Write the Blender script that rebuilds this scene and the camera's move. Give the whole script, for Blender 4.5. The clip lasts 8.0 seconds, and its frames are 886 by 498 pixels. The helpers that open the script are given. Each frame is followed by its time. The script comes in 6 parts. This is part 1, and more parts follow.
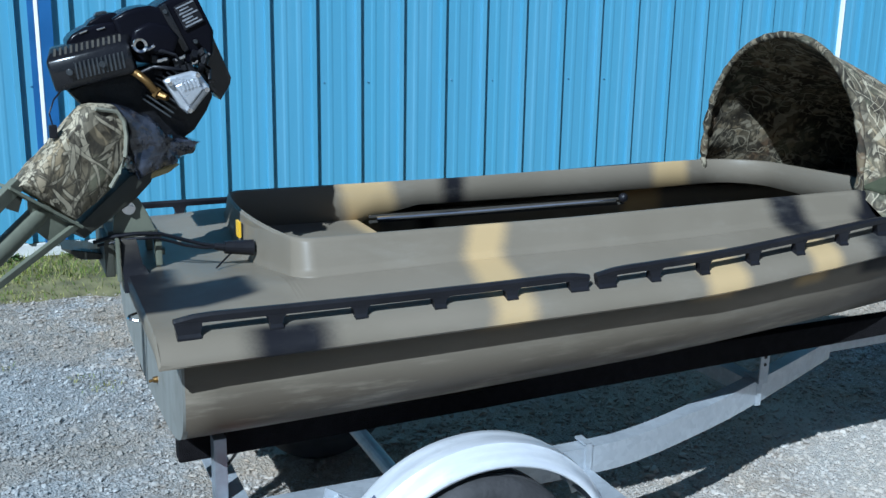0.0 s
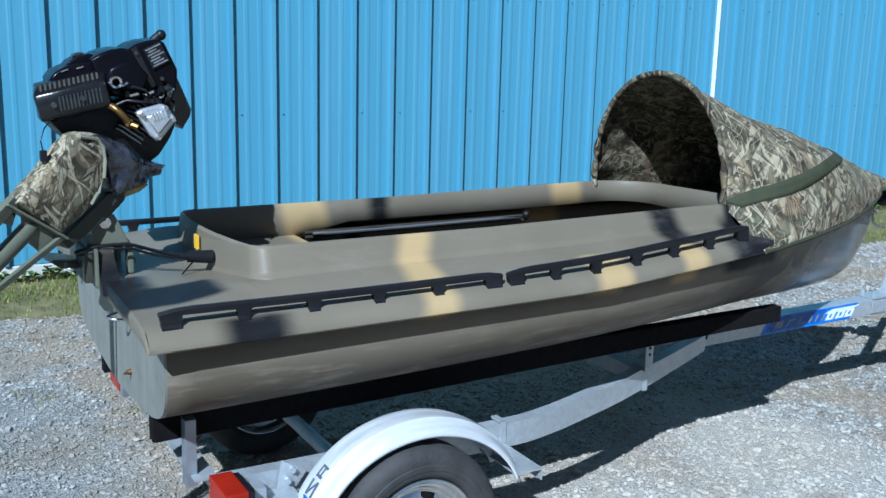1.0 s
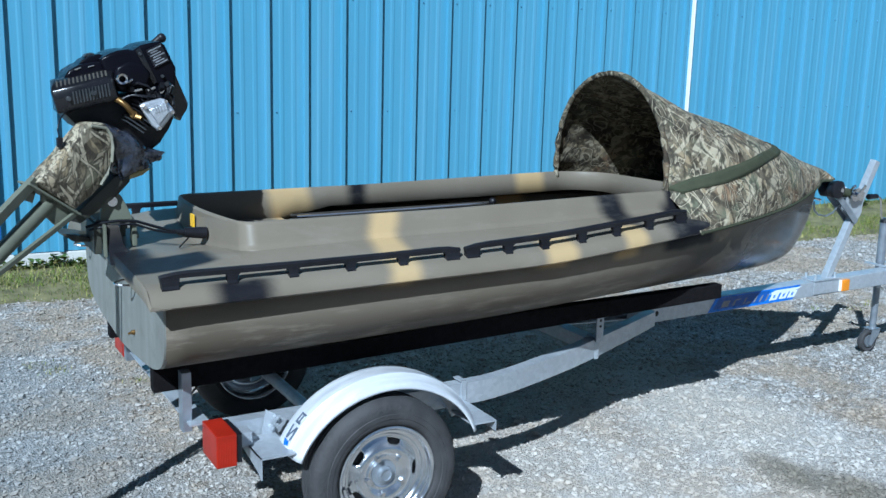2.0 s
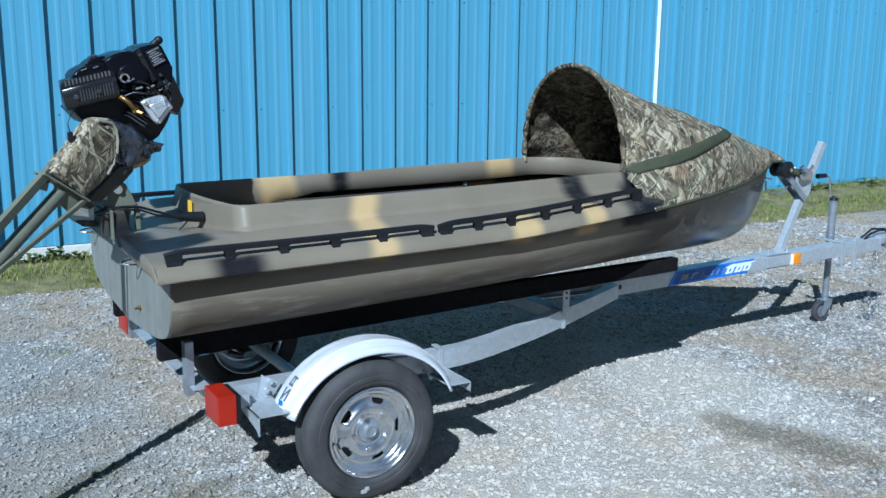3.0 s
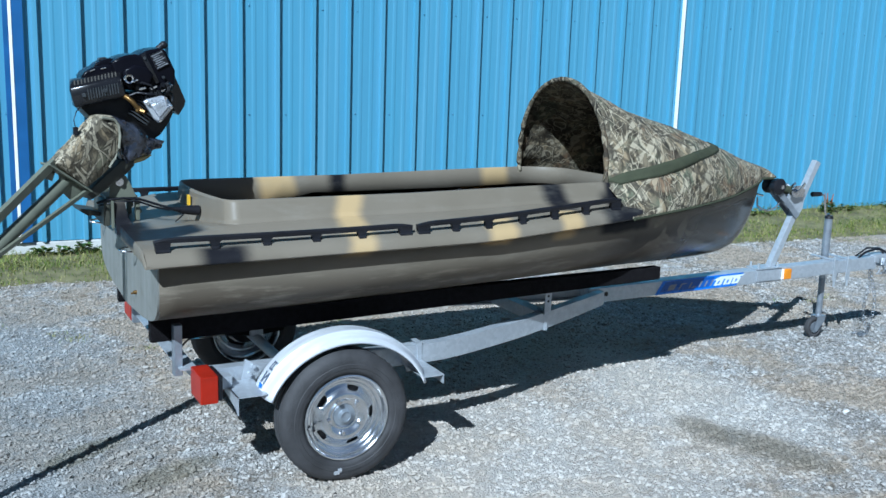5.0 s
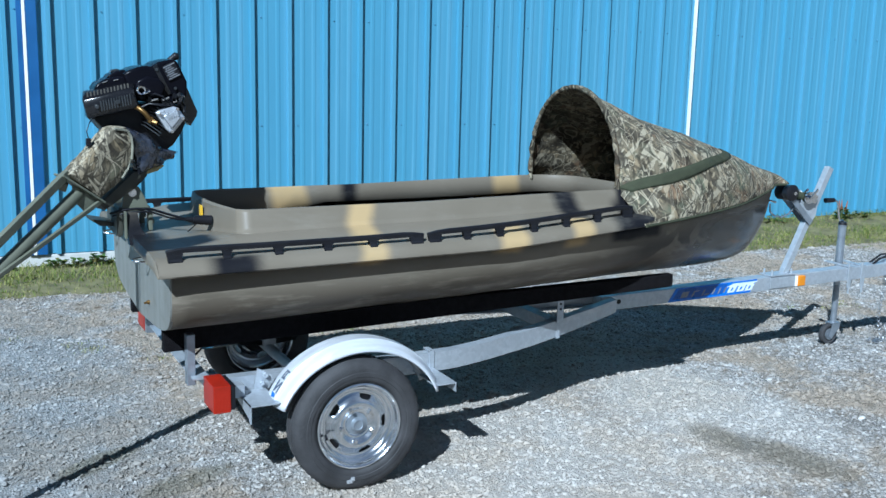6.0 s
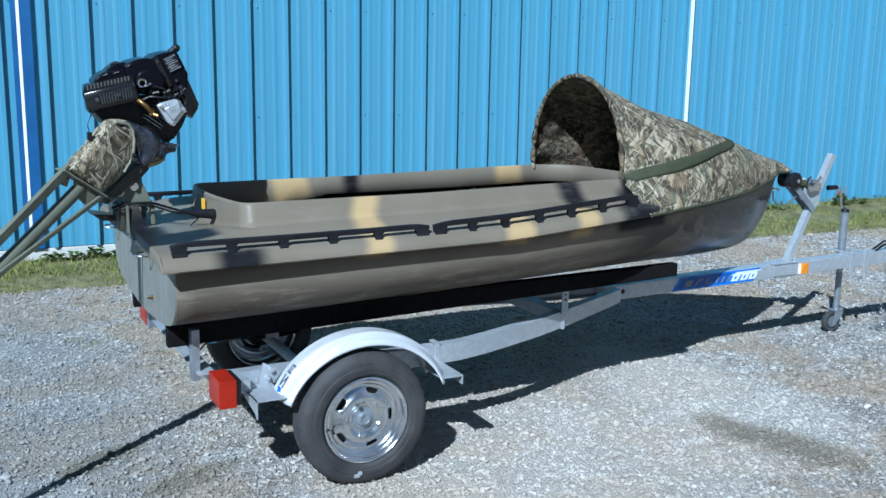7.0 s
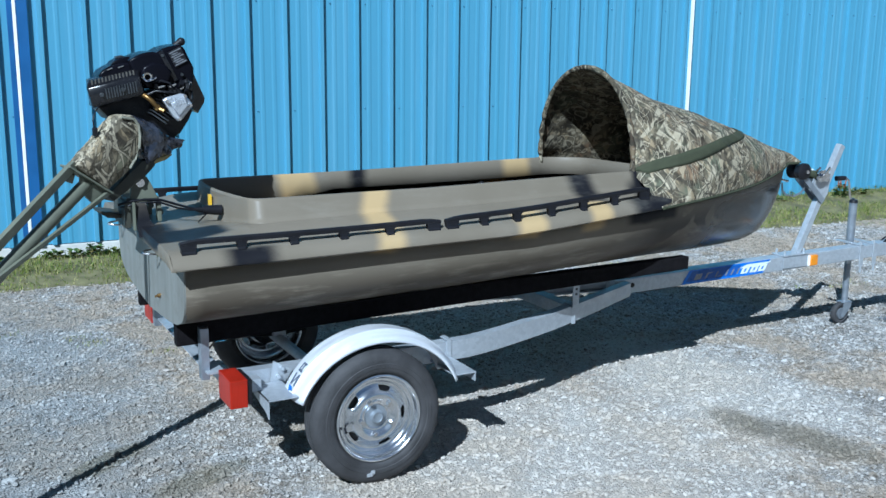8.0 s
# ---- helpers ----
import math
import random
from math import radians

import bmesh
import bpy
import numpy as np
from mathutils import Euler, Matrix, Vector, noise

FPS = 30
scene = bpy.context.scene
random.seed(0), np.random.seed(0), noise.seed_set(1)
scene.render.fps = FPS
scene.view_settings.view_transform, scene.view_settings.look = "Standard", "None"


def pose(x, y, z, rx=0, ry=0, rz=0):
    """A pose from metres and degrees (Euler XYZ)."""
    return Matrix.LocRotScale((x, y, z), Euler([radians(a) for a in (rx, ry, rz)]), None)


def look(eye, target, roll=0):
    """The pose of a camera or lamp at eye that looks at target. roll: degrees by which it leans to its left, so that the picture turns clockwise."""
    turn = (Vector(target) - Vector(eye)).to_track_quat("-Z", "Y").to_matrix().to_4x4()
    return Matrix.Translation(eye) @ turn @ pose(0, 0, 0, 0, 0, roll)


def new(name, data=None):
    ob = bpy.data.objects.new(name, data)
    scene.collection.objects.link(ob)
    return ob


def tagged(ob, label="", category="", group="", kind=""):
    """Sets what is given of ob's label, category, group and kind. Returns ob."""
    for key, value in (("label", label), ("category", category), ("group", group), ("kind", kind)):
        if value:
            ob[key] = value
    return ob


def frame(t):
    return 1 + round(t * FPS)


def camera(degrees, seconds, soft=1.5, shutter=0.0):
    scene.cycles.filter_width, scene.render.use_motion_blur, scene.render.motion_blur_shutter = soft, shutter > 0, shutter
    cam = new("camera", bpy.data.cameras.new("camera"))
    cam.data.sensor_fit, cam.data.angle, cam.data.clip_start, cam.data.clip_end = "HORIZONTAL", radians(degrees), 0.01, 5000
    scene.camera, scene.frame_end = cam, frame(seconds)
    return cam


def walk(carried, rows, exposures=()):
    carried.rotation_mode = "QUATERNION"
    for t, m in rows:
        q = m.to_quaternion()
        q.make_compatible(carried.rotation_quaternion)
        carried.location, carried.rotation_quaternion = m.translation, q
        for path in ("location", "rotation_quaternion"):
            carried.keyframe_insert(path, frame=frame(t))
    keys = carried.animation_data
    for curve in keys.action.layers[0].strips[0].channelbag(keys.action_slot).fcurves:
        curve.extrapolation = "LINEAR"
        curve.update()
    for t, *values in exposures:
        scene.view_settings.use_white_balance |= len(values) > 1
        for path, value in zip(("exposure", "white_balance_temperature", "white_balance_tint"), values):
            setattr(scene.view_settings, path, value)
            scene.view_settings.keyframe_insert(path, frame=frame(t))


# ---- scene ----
# camera: seconds, eye x y z in metres, yaw, pitch, roll in degrees
cam = camera(47.2, 8.0)
ROWS = [
    (0.0, 0.001, 0.000, 1.631, -21.03, -13.89, -0.94),
    (0.5, -0.149, -0.201, 1.649, -24.82, -12.21, -1.00),
    (1.0, -0.267, -0.387, 1.663, -26.83, -11.99, -1.35),
    (1.5, -0.292, -0.614, 1.668, -26.46, -11.74, -1.83),
    (3.0, -0.497, -1.158, 1.678, -27.97, -12.07, -0.51),
    (3.5, -0.467, -1.308, 1.683, -26.81, -11.21, -1.13),
    (4.0, -0.411, -1.413, 1.671, -25.64, -11.45, -1.22),
    (4.5, -0.376, -1.464, 1.678, -25.31, -11.66, -1.75),
    (6.0, -0.354, -1.496, 1.668, -24.28, -10.80, -1.35),
    (6.5, -0.362, -1.488, 1.663, -23.99, -11.11, -1.02),
    (7.0, -0.383, -1.444, 1.673, -24.74, -11.43, -0.93),
    (7.5, -0.406, -1.400, 1.663, -25.26, -11.78, -0.73),
    (8.0, -0.422, -1.358, 1.666, -25.20, -11.80, -0.55),
]
walk(cam, [(t, pose(x, y, z, 90 + pitch, roll, yaw)) for t, x, y, z, yaw, pitch, roll in ROWS],
     exposures=[(0.0, 0.31, 5000, 1), (0.6, 0.35, 5000, 1), (1.5, 0.36, 5010, 1), (3.0, 0.38, 5010, 1), (8.0, 0.38, 5010, 1)])

# ---------------------------------------------------------------- light
SUN_AZ, SUN_EL = 45.0, 40.0      # the light travels towards this bearing (from +x to +y), at this height
world = bpy.data.worlds.new("sky")
scene.world = world
world.use_nodes = True
wn = world.node_tree
sky = wn.nodes.new("ShaderNodeTexSky")
sky.sky_type = "NISHITA"
sky.sun_disc = False
sky.ozone_density = 3.5
sky.sun_elevation = radians(SUN_EL)
sky.sun_rotation = radians(SUN_AZ + 180 - 90)
wn.links.new(sky.outputs[0], wn.nodes["Background"].inputs[0])
wn.nodes["Background"].inputs[1].default_value = 0.023
sun_data = bpy.data.lights.new("sun", "SUN")
sun_data.energy, sun_data.angle, sun_data.color = 5.0, radians(0.5), (1.0, 0.965, 0.92)
sun = new("sun", sun_data)
away = Vector((math.cos(radians(SUN_AZ)) * math.cos(radians(SUN_EL)), math.sin(radians(SUN_AZ)) * math.cos(radians(SUN_EL)), -math.sin(radians(SUN_EL))))
sun.matrix_world = look((-8, -8, 12), Vector((-8, -8, 12)) + away)
scene.view_settings.exposure = 0.0


# ---------------------------------------------------------------- helpers
def part(name, bm, material, parent=None, label="", smooth=False):
    me = bpy.data.meshes.new(name)
    bm.normal_update()
    bm.to_mesh(me)
    bm.free()
    me.materials.append(material)
    if smooth:
        me.polygons.foreach_set("use_smooth", [True] * len(me.polygons))
        me.set_sharp_from_angle(angle=radians(40))
    ob = new(name, me)
    if parent:
        ob.parent = parent
    if label:
        ob["label"] = label
    return ob


def thing(name, m, label, category, group="", kind=""):
    ob = new(name)
    ob.empty_display_size = 0.1
    ob.matrix_world = m
    return tagged(ob, label, category, group, kind)


def box(bm, x0, x1, y0, y1, z0, z1, m=None, bevel=0.0):
    vs = bmesh.ops.create_cube(bm, size=1)["verts"]
    t = Matrix.Translation(((x0 + x1) / 2, (y0 + y1) / 2, (z0 + z1) / 2)) @ Matrix.Diagonal((x1 - x0, y1 - y0, z1 - z0, 1))
    bmesh.ops.transform(bm, matrix=(m @ t) if m else t, verts=vs)
    if bevel:
        es = list({e for v in vs for e in v.link_edges})
        bmesh.ops.bevel(bm, geom=es, offset=bevel, segments=2, affect="EDGES", profile=0.7)
    return bm


def boxm(x0, x1, y0, y1, z0, z1, m=None, bevel=0.0):
    return box(bmesh.new(), x0, x1, y0, y1, z0, z1, m, bevel)


def cyl(bm, a, b, r0, r1=None, seg=16, caps=True):
    a, b = Vector(a), Vector(b)
    d = b - a
    vs = bmesh.ops.create_cone(bm, cap_ends=caps, segments=seg, radius1=r0, radius2=r0 if r1 is None else r1, depth=d.length)["verts"]
    q = d.to_track_quat("Z", "Y").to_matrix().to_4x4()
    bmesh.ops.transform(bm, matrix=Matrix.Translation((a + b) / 2) @ q, verts=vs)
    return bm


def loft(bm, rings, closed=False, cap=False):
    """Quads between rings of points of equal count."""
    vs = [[bm.verts.new(p) for p in ring] for ring in rings]
    n = len(rings[0])
    for a, b in zip(vs, vs[1:]):
        for i in range(n if closed else n - 1):
            j = (i + 1) % n
            bm.faces.new((a[i], b[i], b[j], a[j]))
    if cap:
        bm.faces.new(vs[0])
        bm.faces.new(list(reversed(vs[-1])))
    return vs


def tube(bm, pts, r, seg=8):
    """A round bar along a line of points."""
    pts = [Vector(p) for p in pts]
    rings = []
    for i, p in enumerate(pts):
        d = (pts[min(i + 1, len(pts) - 1)] - pts[max(i - 1, 0)]).normalized()
        s = d.cross(Vector((0, 0, 1)) if abs(d.z) < 0.95 else Vector((1, 0, 0))).normalized()
        w = s.cross(d)
        rings.append([p + (s * math.cos(2 * math.pi * k / seg) + w * math.sin(2 * math.pi * k / seg)) * r for k in range(seg)])
    loft(bm, rings, closed=True, cap=True)
    return bm


def plate(bm, outline, thick, m):
    """A flat plate: outline in (x, y), extruded along z, placed by m."""
    lo = [bm.verts.new(m @ Vector((x, y, 0))) for x, y in outline]
    hi = [bm.verts.new(m @ Vector((x, y, thick))) for x, y in outline]
    n = len(lo)
    bm.faces.new(list(reversed(lo)))
    bm.faces.new(hi)
    for i in range(n):
        j = (i + 1) % n
        bm.faces.new((lo[i], lo[j], hi[j], hi[i]))
    return bm


def solid(ob, t, offset=-1.0):
    md = ob.modifiers.new("thickness", "SOLIDIFY")
    md.thickness, md.offset = t, offset
    return ob


# ---------------------------------------------------------------- materials
def mat(name, color, rough=0.5, metal=0.0, var=0.15, scale=8.0, bump=0.1, bscale=120.0, spec=0.5, coat=0.0):
    m = bpy.data.materials.new(name)
    m.use_nodes = True
    nt = m.node_tree
    b = nt.nodes["Principled BSDF"]
    tc = nt.nodes.new("ShaderNodeTexCoord")
    n1 = nt.nodes.new("ShaderNodeTexNoise")
    n1.inputs["Scale"].default_value, n1.inputs["Detail"].default_value = scale, 6
    n2 = nt.nodes.new("ShaderNodeTexNoise")
    n2.inputs["Scale"].default_value, n2.inputs["Detail"].default_value = bscale, 4
    nt.links.new(tc.outputs["Object"], n1.inputs["Vector"])
    nt.links.new(tc.outputs["Object"], n2.inputs["Vector"])
    mr = nt.nodes.new("ShaderNodeMapRange")
    mr.inputs[1].default_value, mr.inputs[2].default_value = 0.3, 0.7
    mr.inputs[3].default_value, mr.inputs[4].default_value = 1 - var, 1 + var
    nt.links.new(n1.outputs["Fac"], mr.inputs[0])
    mul = nt.nodes.new("ShaderNodeVectorMath")
    mul.operation = "SCALE"
    mul.inputs[0].default_value = color
    nt.links.new(mr.outputs[0], mul.inputs["Scale"])
    nt.links.new(mul.outputs[0], b.inputs["Base Color"])
    rr = nt.nodes.new("ShaderNodeMapRange")
    rr.inputs[3].default_value, rr.inputs[4].default_value = max(0.02, rough - 0.12), min(1, rough + 0.12)
    nt.links.new(n1.outputs["Fac"], rr.inputs[0])
    nt.links.new(rr.outputs[0], b.inputs["Roughness"])
    b.inputs["Metallic"].default_value = metal
    b.inputs["Specular IOR Level"].default_value = spec
    b.inputs["Coat Weight"].default_value = coat
    if bump:
        bp = nt.nodes.new("ShaderNodeBump")
        bp.inputs["Strength"].default_value, bp.inputs["Distance"].default_value = bump, 0.01
        nt.links.new(n2.outputs["Fac"], bp.inputs["Height"])
        nt.links.new(bp.outputs[0], b.inputs["Normal"])
    return m



def node(nt, kind, **kw):
    n = nt.nodes.new(kind)
    for k, v in kw.items():
        if k == "operation":
            n.operation = v
        elif k == "blend":
            n.blend_type = v
    return n


def fmath(nt, op, a, b=None):
    n = node(nt, "ShaderNodeMath", operation=op)
    for i, x in enumerate((a, b)):
        if x is None:
            continue
        if isinstance(x, (int, float)):
            n.inputs[i].default_value = x
        else:
            nt.links.new(x, n.inputs[i])
    return n.outputs[0]


def smooth(nt, x, lo, hi, a=0.0, b=1.0):
    n = nt.nodes.new("ShaderNodeMapRange")
    n.interpolation_type = "SMOOTHSTEP"
    nt.links.new(x, n.inputs[0])
    n.inputs[1].default_value, n.inputs[2].default_value = lo, hi
    n.inputs[3].default_value, n.inputs[4].default_value = a, b
    return n.outputs[0]


def mix(nt, fac, a, b, blend="MIX"):
    n = nt.nodes.new("ShaderNodeMix")
    n.data_type, n.blend_type = "RGBA", blend
    if isinstance(fac, (int, float)):
        n.inputs[0].default_value = fac
    else:
        nt.links.new(fac, n.inputs[0])
    for i, x in ((6, a), (7, b)):
        if isinstance(x, tuple):
            n.inputs[i].default_value = (*x[:3], 1)
        else:
            nt.links.new(x, n.inputs[i])
    return n.outputs[2]


def noise_tex(nt, vec, scale, detail=4.0, rough=0.5, distort=0.0):
    n = nt.nodes.new("ShaderNodeTexNoise")
    n.inputs["Scale"].default_value, n.inputs["Detail"].default_value = scale, detail
    n.inputs["Roughness"].default_value, n.inputs["Distortion"].default_value = rough, distort
    nt.links.new(vec, n.inputs["Vector"])
    return n.outputs["Fac"]


def mapping(nt, vec, rot=(0, 0, 0), scale=(1, 1, 1), loc=(0, 0, 0)):
    n = nt.nodes.new("ShaderNodeMapping")
    n.inputs["Rotation"].default_value = [radians(a) for a in rot]
    n.inputs["Scale"].default_value, n.inputs["Location"].default_value = scale, loc
    nt.links.new(vec, n.inputs["Vector"])
    return n.outputs[0]


def bump(nt, height, strength, dist=0.01, normal=None):
    n = nt.nodes.new("ShaderNodeBump")
    n.inputs["Strength"].default_value, n.inputs["Distance"].default_value = strength, dist
    nt.links.new(height, n.inputs["Height"])
    if normal:
        nt.links.new(normal, n.inputs["Normal"])
    return n.outputs[0]


def blank(name):
    m = bpy.data.materials.new(name)
    m.use_nodes = True
    nt = m.node_tree
    return m, nt, nt.nodes["Principled BSDF"], nt.nodes.new("ShaderNodeTexCoord").outputs["Object"]


def wall_paint():
    m, nt, b, co = blank("blue painted steel")
    col = (0.104, 0.290, 0.432)
    big = noise_tex(nt, mapping(nt, co, scale=(1, 1, 0.25)), 1.2, 5)
    streak = noise_tex(nt, mapping(nt, co, scale=(14, 14, 0.35)), 1.0, 4, 0.6)
    fine = noise_tex(nt, co, 45, 4)
    c = mix(nt, smooth(nt, big, 0.3, 0.7, 0, 0.4), col, (0.100, 0.318, 0.470))
    c = mix(nt, smooth(nt, streak, 0.45, 0.75, 0, 0.45), c, (0.160, 0.355, 0.500))
    c = mix(nt, smooth(nt, fine, 0.62, 0.8, 0, 0.12), c, (0.2, 0.3, 0.4))
    nt.links.new(c, b.inputs["Base Color"])
    nt.links.new(smooth(nt, streak, 0.2, 0.8, 0.38, 0.55), b.inputs["Roughness"])
    b.inputs["Specular IOR Level"].default_value = 0.4
    nt.links.new(bump(nt, noise_tex(nt, mapping(nt, co, scale=(3, 3, 0.8)), 3.0, 3), 0.25, 0.006), b.inputs["Normal"])
    return m


def hull_paint(name, side):
    """Olive paint with sprayed tan and black patches. side: -1 near deck and hull, +1 far coaming."""
    m, nt, b, co = blank(name)
    sep = nt.nodes.new("ShaderNodeSeparateXYZ")
    nt.links.new(co, sep.inputs[0])
    u, v, z = sep.outputs
    wob = fmath(nt, "MULTIPLY", fmath(nt, "SUBTRACT", noise_tex(nt, co, 9, 3), 0.5), 0.022)
    spray = fmath(nt, "MULTIPLY", fmath(nt, "SUBTRACT", noise_tex(nt, co, 160, 2), 0.5), 0.012)
    uu = fmath(nt, "ADD", fmath(nt, "ADD", u, wob), spray)

    def patch(u0, w, lean=0.0, soft=0.03, vlim=None, zlim=None):
        x = fmath(nt, "SUBTRACT", uu, u0)
        if lean:
            x = fmath(nt, "SUBTRACT", x, fmath(nt, "MULTIPLY", fmath(nt, "SUBTRACT", z, 1.0), lean))
        k = smooth(nt, fmath(nt, "ABSOLUTE", x), w - soft, w + soft, 1.0, 0.0)
        if vlim:
            k = fmath(nt, "MULTIPLY", k, smooth(nt, fmath(nt, "ADD", v, wob), vlim[0], vlim[0] + 0.03))
            k = fmath(nt, "MULTIPLY", k, smooth(nt, fmath(nt, "ADD", v, wob), vlim[1] - 0.03, vlim[1], 1, 0))
        if zlim:
            k = fmath(nt, "MULTIPLY", k, smooth(nt, fmath(nt, "ADD", z, wob), zlim[0], zlim[0] + 0.03))
            k = fmath(nt, "MULTIPLY", k, smooth(nt, fmath(nt, "ADD", z, wob), zlim[1] - 0.03, zlim[1], 1, 0))
        return k

    big = noise_tex(nt, co, 2.2, 4)
    c = mix(nt, smooth(nt, big, 0.3, 0.7), (0.172, 0.148, 0.112), (0.200, 0.173, 0.134))
    tan, black = (0.46, 0.335, 0.172), (0.013, 0.013, 0.016)
    near, lowdeck, far = (-0.8, 0.0), (-0.8, -0.50), (0.05, 0.8)
    for p in (patch(0.112, 0.054, 0.35, vlim=near, zlim=(0.86, 1.2)), patch(0.735, 0.065, 0.3, vlim=lowdeck, zlim=(0.86, 1.2)), patch(1.09, 0.055, 0.3, vlim=lowdeck, zlim=(0.86, 1.2)),
              patch(0.085, 0.085, -0.2, vlim=far), patch(1.255, 0.075, 0.0, vlim=far)):
        c = mix(nt, fmath(nt, "MULTIPLY", p, 0.95), c, tan)
    for p in (patch(-0.45, 0.085, 0.0, 0.04, vlim=(-0.8, -0.6), zlim=(0.86, 1.2)), patch(1.115, 0.056, -0.25, 0.035, vlim=(-0.54, 0.0), zlim=(0.97, 1.2)), patch(1.435, 0.05, 0.0, 0.02, vlim=(-0.60, -0.15), zlim=(0.9, 1.2)), patch(1.33, 0.06, 0.0, 0.04, vlim=lowdeck, zlim=(0.86, 1.2)), patch(1.47, 0.12, 0.0, 0.03, vlim=(-0.8, -0.40), zlim=(0.86, 1.2)),
              patch(-0.635, 0.165, 0.0, 0.025, vlim=(-0.48, -0.27), zlim=(0.9, 1.2)), patch(0.385, 0.04, 0.0, vlim=far), patch(-0.70, 0.08, 0.0, 0.03, vlim=(-0.44, -0.13), zlim=(0.9, 1.2))):
        c = mix(nt, p, c, black)
    # dark sprayed clouds low on the bow
    cloud = smooth(nt, noise_tex(nt, mapping(nt, co, rot=(0, 25, 0), scale=(1, 1, 2.2)), 3.4, 3, 0.5, 0.6), 0.40, 0.46)
    cloud = fmath(nt, "MULTIPLY", cloud, smooth(nt, u, 1.10, 1.55))
    cloud = fmath(nt, "MULTIPLY", cloud, smooth(nt, z, 0.80, 0.93, 1.0, 0.1))
    c = mix(nt, fmath(nt, "MULTIPLY", cloud, 0.9), c, black)
    # lower bow mixed towards near black and made glossier going forward
    bow = fmath(nt, "MULTIPLY", smooth(nt, fmath(nt, "ADD", u, fmath(nt, "MULTIPLY", wob, 5.0)), 1.70, 2.15, 0, 0.85), smooth(nt, z, 0.88, 0.96, 1.0, 0.0))
    c = mix(nt, bow, c, (0.020, 0.021, 0.022))
    # road dust, a darkened lower side and scuffs
    dust = smooth(nt, noise_tex(nt, mapping(nt, co, scale=(1, 1, 3)), 5, 6, 0.65), 0.5, 0.8)
    c = mix(nt, fmath(nt, "MULTIPLY", dust, 0.16), c, (0.38, 0.36, 0.31))
    # brown low on the sides: shade of the down-turned bilge put into the colour
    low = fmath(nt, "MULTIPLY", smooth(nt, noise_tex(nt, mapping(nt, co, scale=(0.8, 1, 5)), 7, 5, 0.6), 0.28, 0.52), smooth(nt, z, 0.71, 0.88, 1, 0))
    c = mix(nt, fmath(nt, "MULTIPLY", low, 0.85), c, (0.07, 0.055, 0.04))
    scuff = fmath(nt, "MULTIPLY", smooth(nt, noise_tex(nt, mapping(nt, co, scale=(2.5, 2.5, 60)), 1.6, 4, 0.6), 0.60, 0.70), smooth(nt, z, 0.66, 0.74, 1, 0))
    c = mix(nt, fmath(nt, "MULTIPLY", scuff, 0.45), c, (0.40, 0.40, 0.39))
    nt.links.new(c, b.inputs["Base Color"])
    rough = node(nt, "ShaderNodeMath", operation="MULTIPLY")
    nt.links.new(smooth(nt, noise_tex(nt, co, 6, 5), 0.25, 0.75, 0.36, 0.50), rough.inputs[0])
    nt.links.new(fmath(nt, "SUBTRACT", 1.0, fmath(nt, "MULTIPLY", bow, 0.75)), rough.inputs[1])
    nt.links.new(rough.outputs[0], b.inputs["Roughness"])
    nt.links.new(fmath(nt, "ADD", fmath(nt, "MULTIPLY", bow, 0.30), 0.15), b.inputs["Specular IOR Level"])
    h = noise_tex(nt, co, 220, 2)
    n1 = bump(nt, noise_tex(nt, co, 2.5, 2), 0.15, 0.02)
    nt.links.new(bump(nt, h, 0.06, 0.003, n1), b.inputs["Normal"])
    return m


def transom_paint():
    m, nt, b, co = blank("weathered transom")
    st = noise_tex(nt, mapping(nt, co, scale=(1, 9, 1.2)), 1.3, 5, 0.6)
    c = mix(nt, smooth(nt, st, 0.35, 0.7), (0.19, 0.19, 0.172), (0.235, 0.238, 0.22))
    c = mix(nt, smooth(nt, noise_tex(nt, co, 14, 5, 0.6), 0.5, 0.75, 0, 0.5), c, (0.12, 0.115, 0.09))
    nt.links.new(c, b.inputs["Base Color"])
    b.inputs["Roughness"].default_value = 0.5
    nt.links.new(bump(nt, st, 0.1, 0.004), b.inputs["Normal"])
    return m


def along(nt, vec, direction, scale, stretch, loc=(0, 0, 0)):
    """Coordinates drawn out along a direction, for blades and stalks."""
    n = nt.nodes.new("ShaderNodeMapping")
    n.vector_type = "TEXTURE"
    n.inputs["Rotation"].default_value = Vector(direction).to_track_quat("Z", "Y").to_euler()
    n.inputs["Scale"].default_value = (1 / scale, 1 / scale, stretch / scale)
    n.inputs["Location"].default_value = loc
    nt.links.new(vec, n.inputs["Vector"])
    return n.outputs[0]


